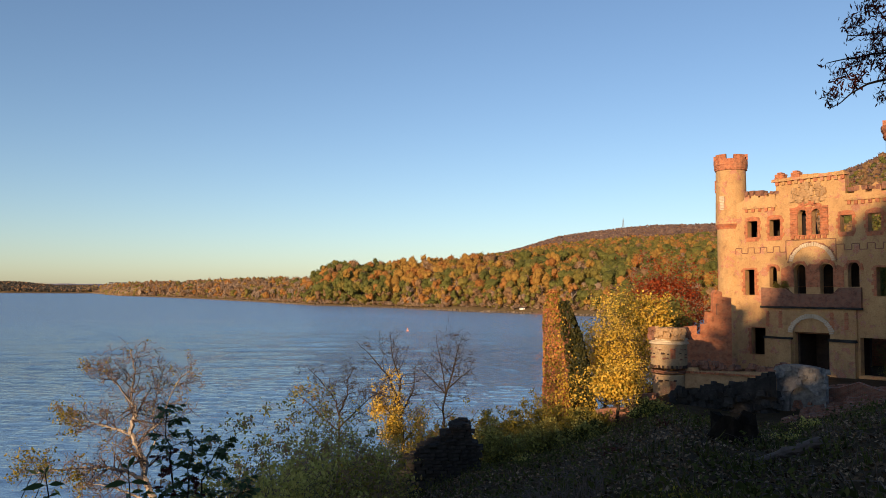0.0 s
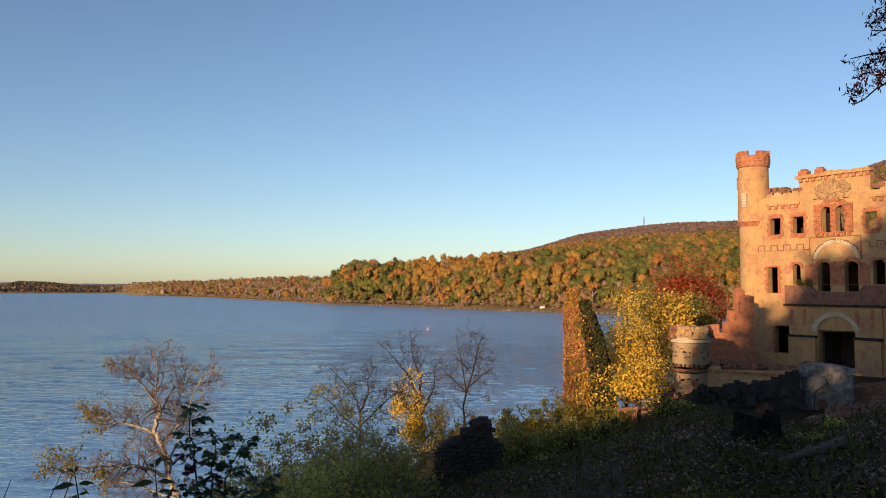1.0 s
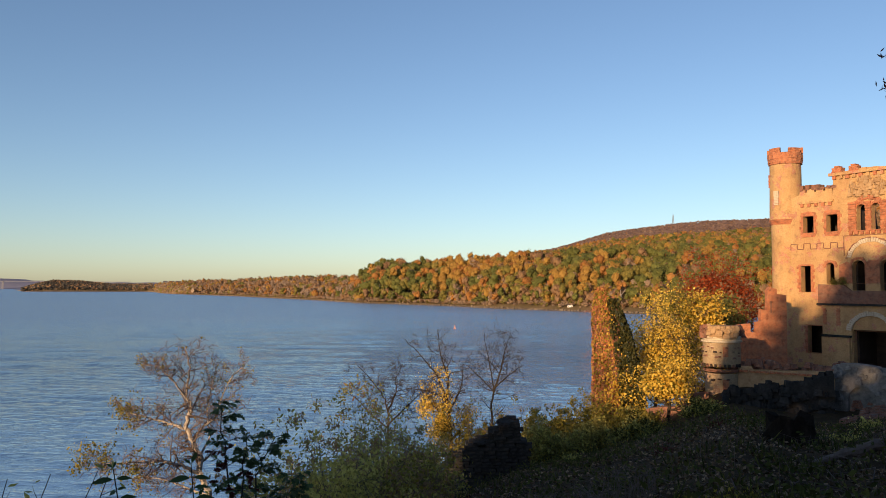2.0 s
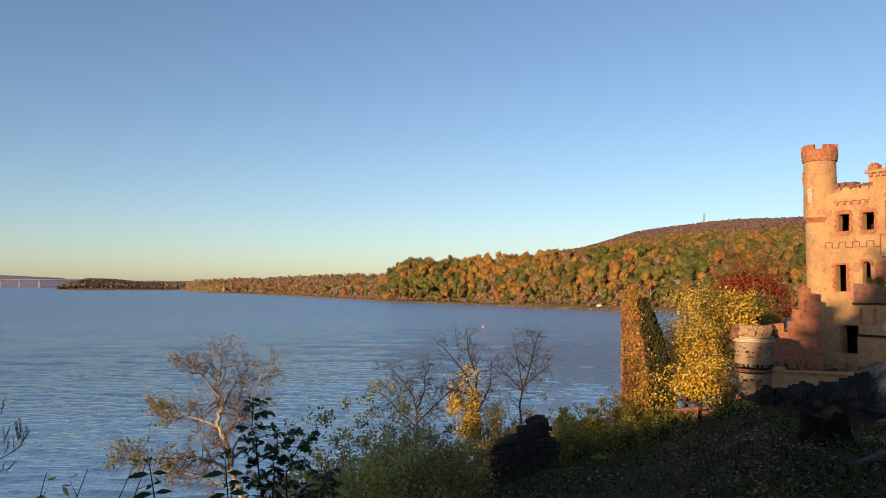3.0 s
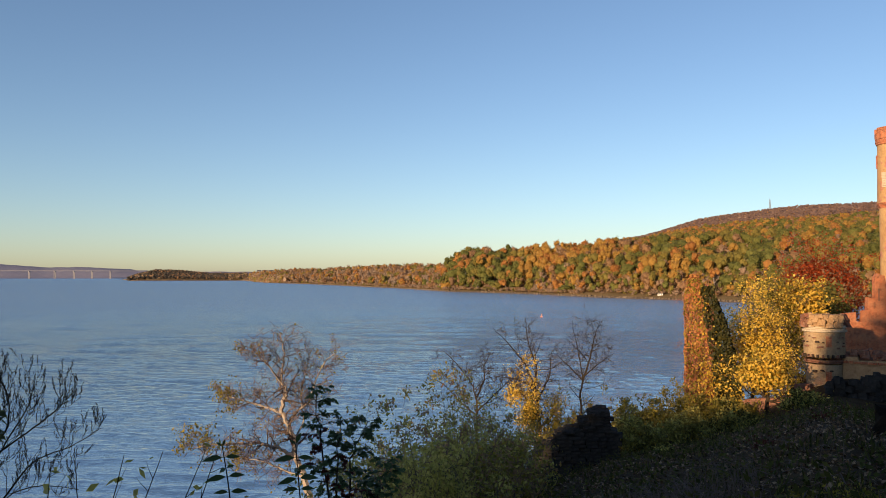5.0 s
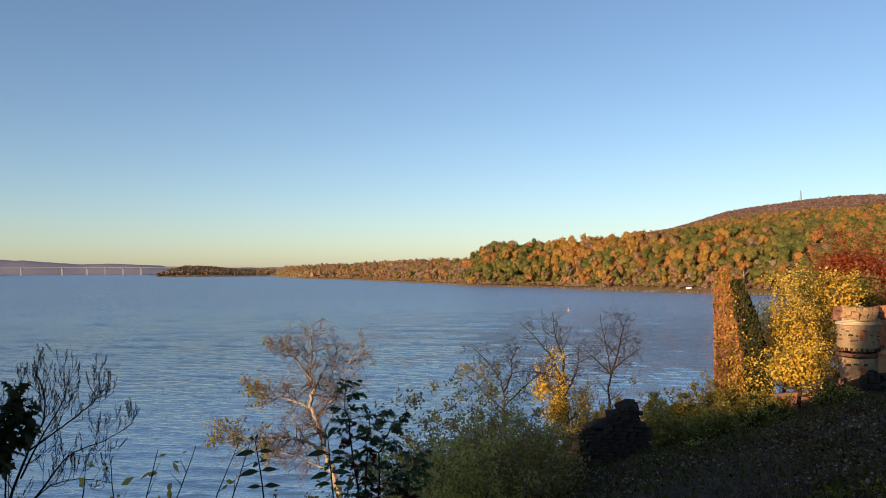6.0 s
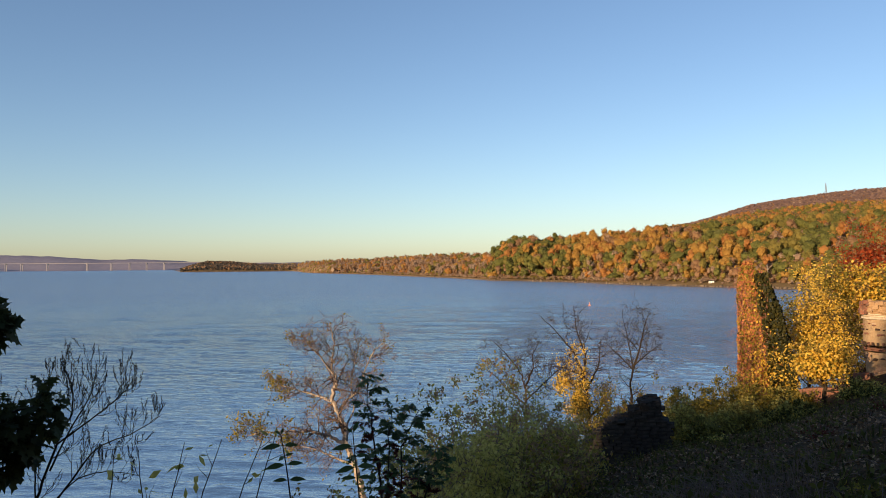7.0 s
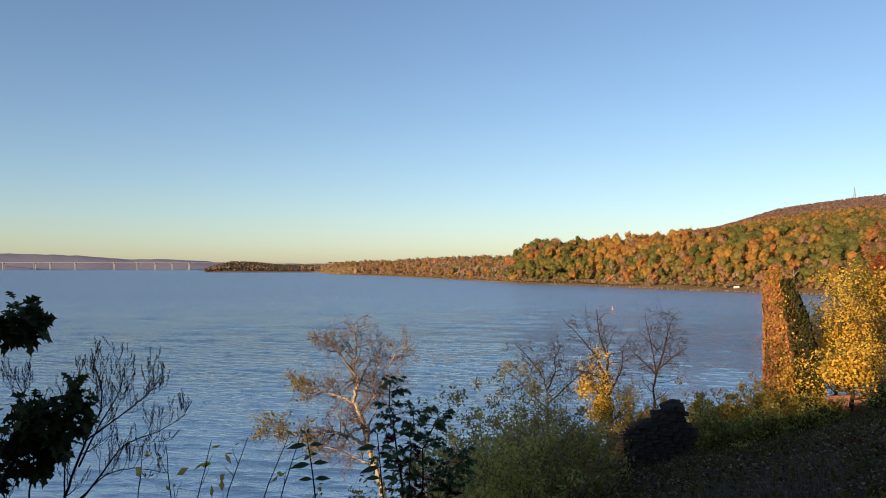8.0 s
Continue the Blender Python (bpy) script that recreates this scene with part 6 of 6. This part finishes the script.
whole("dead_branches", g, BARK_TWIG, "dead twigs and branches on the ground", "dead branches", "stuff")

g = Geo()
for i in range(900):                                       # dead stalks of last summer's weeds
    a, b = radians(-1 + 13 * R5.random() if i < 620 else -4 + 36 * R5.random()), 8.5 + 7 * R5.random() if i < 620 else 10 + 22 * R5.random()
    x, y = b * math.sin(a), b * math.cos(a)
    z, h, lean = land(x, y), 0.25 + 0.45 * R5.random(), R5.normal(size=2) * 0.22
    g.tube([(x, y, z - 0.05), (x + lean[0] * 0.4, y + lean[1] * 0.4, z + h * 0.7), (x + lean[0] * 1.6, y + lean[1] * 1.6, z + h * (0.6 + 0.4 * R5.random()))], [0.006, 0.005, 0.003], 3)
whole("dead_stalks", g, BARK_TWIG, "bent grey-brown dead weed stalks", "dead stalks", "stuff")
for az, r, rad, high, mat, label in ((14.6, 11.8, 0.35, 0.3, YELLOW_GREEN, "small yellow-green weed on the slope"), (17.8, 10.9, 0.4, 0.35, YELLOW_GREEN, "small yellow-green weed on the slope"),
                                     (6.0, 38, 0.6, 0.5, BUSH_GREEN, "small green weed beside the wall stub"), (24.0, 30, 0.8, 0.6, BUSH_GREEN, "low green bramble near the stump"), (25.5, 38, 0.9, 0.7, BUSH_GREEN, "low green bramble near the stump"),
                                     (16.5, 33, 0.8, 0.5, MAROON_LEAF, "low reddish bramble on the slope"), (12.5, 24, 0.7, 0.4, MAROON_LEAF, "low reddish bramble on the slope"), (9.5, 18, 0.8, 0.35, GRASS, "low dark bramble on the slope")):
    shrub("bramble", on_view(az, r), rad, high, 420, 0.035 + 0.0018 * r, [mat], label, R5, 6, 4, group="low plants on the slope")

# ---- plants close to the lookout ----
def sprig(at, az, stem, leaf_pairs, size, label):
    b = thing("sprig", at, basis(az), label, "plant", "sprigs by the lookout")
    q = Geo()
    p = np.array(stem, float)
    u, w = np.linspace(0, 1, len(p)), np.linspace(0, 1, 12)
    line = np.stack([np.interp(w, u, p[:, i]) for i in range(3)], 1)
    q.tube(line, 0.006 - 0.0035 * w, 6)
    part("stem", q, BARK_DARK, b)
    for at_u, ways in leaf_pairs:
        c = np.array([np.interp(at_u, u, p[:, i]) for i in range(3)])
        for dx, dy, dz, L in ways:
            d = np.array([dx, dy, dz], float)
            d /= np.linalg.norm(d)
            side = np.cross(d, (0.2, -1.0, 0.6))
            side /= np.linalg.norm(side)
            L = L * size
            q = Geo()
            rows = []
            for t, wd in ((0, 0.02), (0.2, 0.12), (0.45, 0.17), (0.75, 0.1), (1, 0.005)):
                mid = c + d * (0.12 + t) * L + np.array([0, 0, -0.22 * L * t * t])
                rows += [mid - side * wd * L, mid + np.array([0, 0, -0.03 * L]), mid + side * wd * L]
            q.add(rows, [(3 * i + j, 3 * i + j + 1, 3 * i + j + 4, 3 * i + j + 3) for i in range(4) for j in range(2)])
            q.tube([c, c + d * 0.14 * L], [0.002, 0.0015], 4)
            part("leaf", q, DARK_LEAF, b, "", True)


sprig((-1.83, 3.66, 13.7), -27.0, [(0.06, 0, 0), (0.04, 0, 0.9), (0.0, 0, 1.25), (-0.03, 0, 1.43)], [
    (1.0, [(0.3, 0.2, 0.9, 0.05), (-0.5, 0.1, 0.5, 0.05)]), (0.90, [(-1, 0.1, 0.05, 0.12), (0.9, -0.2, 0.2, 0.09)]), (0.80, [(0.8, 0.5, 0.3, 0.06), (-0.4, -0.8, 0.1, 0.08)]),
    (0.72, [(-1, -0.2, 0.1, 0.12), (1, 0.2, 0.2, 0.10)]), (0.62, [(1, -0.2, 0.25, 0.10), (-0.8, 0.3, 0.1, 0.09)])], 0.8, "dark green sprig with paired pointed leaves")
sprig((-1.52, 3.80, 13.7), -22.0, [(0.09, 0, 0), (0.05, 0, 0.8), (0.01, 0, 1.2), (-0.01, 0, 1.42)], [
    (1.0, [(0.35, 0.2, 0.9, 0.09), (-0.3, 0.3, 0.3, 0.06)]), (0.90, [(-1, 0.1, 0.05, 0.13), (0.9, -0.1, 0.1, 0.10)]), (0.82, [(0.9, 0.3, 0.2, 0.08), (-0.2, -0.9, 0.1, 0.08)]),
    (0.74, [(-1, -0.2, 0.0, 0.12), (1, 0.3, 0.1, 0.12)]), (0.66, [(1, 0, 0.2, 0.09), (-0.9, 0.3, 0.1, 0.1)])], 0.8, "dark green sprig with paired pointed leaves")

R6 = np.random.default_rng(4)
thin["r"] = 0.0028
AZ = -42.3
t = thing("budding_shrub", (7.7 * math.sin(radians(AZ)), 7.7 * math.cos(radians(AZ)), 11.95), basis(AZ), "dark bare shrub with budded upright twigs", "shrub")
g, tips = Geo(), []
S = 0.00567


def qx(*pts):
    return [(x * S, dy, 1.75 + z * S) for x, z, dy in pts]


for pts, r0, sh in (
        (qx((-20, -310, 0), (0, 0, 0), (15, 60, 0), (40, 130, 0.05), (62, 180, 0), (60, 225, 0), (45, 255, 0)), 0.016, 9),
        (qx((30, 90, 0), (60, 150, 0.1), (90, 200, 0.1), (98, 245, 0.1)), 0.009, 6),
        (qx((40, 130, 0), (85, 165, -0.1), (130, 200, -0.1), (150, 225, -0.1)), 0.009, 6),
        (qx((0, 0, 0), (50, 50, 0.1), (95, 115, 0.1), (150, 130, 0.1), (195, 155, 0.1)), 0.011, 8),
        (qx((20, 30, 0), (70, 75, 0), (110, 80, 0), (160, 65, 0)), 0.007, 6),
        (qx((-10, -100, 0), (-40, 40, 0), (-30, 120, 0.1), (-45, 200, 0.1), (-60, 235, 0.1)), 0.01, 8),
        (qx((10, 40, 0), (10, 110, 0), (20, 170, 0), (20, 225, 0)), 0.008, 6),
        (qx((-10, -60, 0.2), (-70, 40, 0.2), (-100, 140, 0.2), (-110, 220, 0.2)), 0.01, 8)):
    limbed(g, tips, R6, pts, r0, 0.003, int(sh * 2.0), 0.26, 1, 0.35, 0.12, 0.3)
part("twig_frame", g, BARK_DARK, t)
g = Geo()
for p, d in tips:
    for k in range(4):
        c = p + d * (0.02 * k - 0.03) + R6.normal(size=3) * 0.004
        w = d * 0.022 + R6.normal(size=3) * 0.006
        g.tube([c, c + w * 0.5, c + w], [0.0012, 0.0036, 0.0008], 3)
tagged(part("bud_spray", g, ROTTEN, t, "dark buds along the twig ends"), kind="stuff")

AZ = -48.0
t = thing("young_oak", (7.0 * math.sin(radians(AZ)), 7.0 * math.cos(radians(AZ)), 11.35), basis(AZ), "dark leafy young oak in shade", "tree")
g, tips = Geo(), []
limbed(g, tips, R6, [(-0.2, 0, -0.8), (-0.1, 0, 2.0), (0.0, 0, 3.3), (0.1, 0, 4.0)], 0.05, 0.012, 4, 0.5, 1)
limbed(g, tips, R6, [(0.0, 0, 2.6), (0.3, 0, 3.2), (0.55, 0, 3.5), (0.82, 0, 3.55)], 0.025, 0.006, 12, 0.26, 1, 0.0, first=0.4)
limbed(g, tips, R6, [(0.0, 0, 2.4), (0.3, 0.1, 2.9), (0.45, 0.1, 3.2), (0.6, 0.1, 3.25)], 0.025, 0.006, 12, 0.26, 1, 0.0, first=0.4)
limbed(g, tips, R6, [(0.0, 0, 3.4), (0.2, 0, 3.95), (0.36, 0, 4.2), (0.46, 0, 4.22)], 0.02, 0.006, 9, 0.16, 1, 0.0, first=0.55)
part("trunk", g, BARK_DARK, t)
g = Geo()
spots = leaf_spots(tips, 3, 0.025, R6)
g.lobed(spots, np.repeat(np.array([q[1] for q in tips]), 3, axis=0) * 0.6 + R6.normal(size=spots.shape) * 0.6 + np.array([0.2, 0, -0.15]), 0.14, R6)
part("leaves", g, OAK_LEAF, t)

for az, r, high, lean in ((-36.0, 5.0, 2.2, 0.25), (-34.5, 5.2, 2.0, 0.35), (-32.0, 5.4, 1.9, 0.4), (-38.5, 5.4, 2.3, 0.1), (-30.5, 5.0, 1.9, 0.3), (-35.0, 4.6, 2.0, -0.1)):
    b = thing("sapling", (r * math.sin(radians(az)), r * math.cos(radians(az)), 15.98 - 0.21 * r - high), basis(az), "thin green sapling stem with few leaves", "plant", "saplings by the lookout")
    g, tips = Geo(), []
    limbed(g, tips, R6, [(0, 0, -0.3), (lean * 0.2, 0, high * 0.4), (lean * 0.6, 0, high * 0.8), (lean, 0, high)], 0.007, 0.002, 4, 0.18, 0, 0.3, 0.2, 0.5)
    part("stem", g, BARK_DARK, b)
    g = Geo()
    g.leaves(leaf_spots(tips, 1, 0.03, R6), 0.07, R6, None, 1, 0.45)
    part("leaves", g, BUSH_GREEN, b)

thin["r"] = 0.006
# overhanging branches of a tree beside the lookout
t = thing("overhanging_tree", (11.55, 11.4, land(11.5, 11.5)), 0, "dark tree whose drooping leafy branches hang overhead", "tree")
g, tips = Geo(), []
zb = land(11.5, 11.5)
limbed(g, tips, R6, [(0, 0, -0.3), (0.2, 0, 4), (0, 0, 8), (0.4, 0.2, 13)], 0.22, 0.08, 4, 2.5, 2)
far_tips = []
for pts, r0, sh, ln in (
        ([(0, 0, 3.2), (-1.5, 0.6, 5.0), (-3.0, 1.3, 6.0), (-3.7, 1.5, 5.95), (-4.3, 1.7, 5.85), (-4.75, 1.9, 5.5)], 0.06, 9, 0.4),
        ([(0, 0, 4.5), (-1.8, 0.8, 6.2), (-3.2, 1.4, 6.45), (-4.0, 1.7, 6.4), (-4.8, 1.95, 6.3)], 0.05, 16, 0.5),
        ([(0, 0, 5.0), (-1.8, 0.8, 6.5), (-3.6, 1.5, 6.7), (-4.5, 1.8, 6.75)], 0.045, 14, 0.5),
        ([(-3.0, 1.3, 6.6), (-3.9, 1.6, 6.9), (-4.1, 1.7, 7.3)], 0.02, 9, 0.4),
        ([(-2.6, 1.1, 6.3), (-3.3, 1.4, 6.2), (-3.9, 1.6, 6.1)], 0.02, 9, 0.35),
        ([(-2.6, 1.1, 5.8), (-3.2, 1.3, 5.5), (-3.5, 1.4, 5.3)], 0.02, 7, 0.3)):
    limbed(g, far_tips, R6, pts, r0, 0.008, sh, ln, 1, -0.05, 0.25, 0.5)
part("trunk", g, BARK_DARK, t)
g = Geo()
g.leaves(leaf_spots(far_tips, 5, 0.06, R6), 0.10, R6, None, 1, 0.3, 0, 0.9)
g.leaves(leaf_spots(tips, 12, 0.3, R6), 0.2, R6, None, 1, 0.5, 0, 0.5)
part("leaves", g, [MAROON_LEAF], t, "dark drooping leaves")

# ---- tall trees on the hill behind, whose shade lies over the slope ----
R7 = np.random.default_rng(9)
slope = math.tan(radians(SUN_EL)) / math.cos(radians(30))
for i in range(420):
    x, y = -52 + 86 * R7.random(), -17 - 20 * R7.random()
    z = land(x, y)
    top = lerp(x + 0.577 * (-20 - y), SKYLINE_X, SKYLINE_Z) - slope * (y + 20)
    high = top - z + 1.0 - 0.8 * R7.random()
    if high < 2.5 or z < 1 or not free_spot(x, y, 3.4):
        continue
    rad = min(3.2, 1.1 + high * 0.18)
    leafy_tree("shade_tree", (x, y, z), high, rad, 0.3, 420, 1.2, [BUSH_GREEN, OLIVE], "tall leafy tree on the hill behind the lookout", R7, r0=0.1 + high * 0.01, group="trees on the hill")

# ---- far landmarks ----
def box_part(name, dims, material, parent, label=""):
    q = Geo()
    q.box(*dims)
    return part(name, q, material, parent, label)


az = 13.25
r = 2570
mast = thing("radio_mast", (r * math.sin(radians(az)), r * math.cos(radians(az)), land(r * math.sin(radians(az)), r * math.cos(radians(az))) - 1), 0, "thin steel lattice mast on the hill crest", "mast")
for sx in (-3, 3):
    for sy in (-3, 3):
        q = Geo()
        q.tube([(sx, sy, 0), (sx * 0.25, sy * 0.25, 38)], [0.45, 0.3], 4)
        part("leg", q, STEEL, mast)
for k in range(7):
    s = 3 - 2.2 * k / 7
    q = Geo()
    q.tube([(-s, -s, 5.0 * k + 2), (s, -s, 5.0 * k + 6)], [0.3, 0.3], 3)
    q.tube([(s, -s, 5.0 * k + 2), (-s, -s, 5.0 * k + 6)], [0.3, 0.3], 3)
    part("brace", q, STEEL, mast)
q = Geo()
q.tube([(0, 0, 38), (0, 0, 43)], [0.35, 0.2], 4)
part("antenna", q, STEEL, mast)

bx, by, bridge_turn = -2900.0, 3420.0, 17.0                  # far up the river
bridge = thing("bridge", (bx, by, 0), bridge_turn, "long low river bridge on pale concrete piers", "bridge")
q = Geo()
q.box(-1500, 1150, -5, 5, 38.5, 40.5)
part("deck", q, STEEL, bridge)
for az in (-46.2, -44.8, -43.0, -42.1, -40.6, -38.2, -36.7, -35.55, -34.45, -33.3):
    k = math.tan(radians(az))
    c, s = math.cos(radians(bridge_turn)), math.sin(radians(bridge_turn))
    along = (k * by - bx) / (c - k * s)
    q = Geo()
    for y0 in (-10, 6):
        q.box(along - 1.3, along + 1.3, y0, y0 + 4, -4, 38.4)
    q.box(along - 2.2, along + 2.2, -10.2, 10.2, 34, 36.5)
    part("pier", q, CONCRETE, bridge)


def house(name, az, r, w, d, h, roof, label, z=None, wall=WHITE_PAINT):
    x, y = r * math.sin(radians(az)), r * math.cos(radians(az))
    b = thing(name, (x, y, (land(x, y) if z is None else z) - 0.5), -az, label, "house")
    box_part("wall", (-w / 2, w / 2, -d / 2, d / 2, 0, h), wall, b)
    q = Geo()
    q.add([(-w / 2 - .5, -d / 2 - .5, h), (w / 2 + .5, -d / 2 - .5, h), (w / 2 + .5, d / 2 + .5, h), (-w / 2 - .5, d / 2 + .5, h), (-w / 2, 0, h + roof), (w / 2, 0, h + roof)],
          [(0, 1, 5, 4), (2, 3, 4, 5)])
    q.add([(-w / 2 - .5, -d / 2 - .5, h), (-w / 2, 0, h + roof), (-w / 2 - .5, d / 2 + .5, h)], [(0, 1, 2)])
    q.add([(w / 2 + .5, -d / 2 - .5, h), (w / 2 + .5, d / 2 + .5, h), (w / 2, 0, h + roof)], [(0, 1, 2)])
    part("roof", q, ROOF_GREY, b)
    n = max(2, int(w / 5))
    for i in range(n):
        box_part("window", (-w / 2 + w * (i + 0.3) / n, -w / 2 + w * (i + 0.7) / n, -d / 2 - 0.08, -d / 2 + 0.02, h * 0.35, h * 0.75), ROOF_GREY, b)


for az, w in ((-23.35, 14), (-22.95, 18), (-22.5, 16), (-22.15, 12)):
    house("hilltop_house", az, 2750, w, 10, 4, 3, "pale hilltop house far beyond the woods", z=29, wall=CONCRETE)
house("hillside_house", 18.8, 1500, 14, 10, 6, 3, "white house among trees on the hillside")
house("shore_house", 5.9, 555, 3.6, 3, 1.6, 0.5, "low white shed on the far shore")
house("shore_house", -31.5, 2575, 10, 8, 6, 3, "small white house on the dark point")

buoy = thing("buoy", (-13.6, 300, -0.3), 0, "small red channel buoy", "buoy")
q = Geo()
lathe(q, [(0.02, 0), (0.5, 0.1), (0.5, 0.6), (0.2, 0.8), (0.12, 1.6), (0.02, 1.7)], 10)
part("body", q, BUOY_RED, buoy)
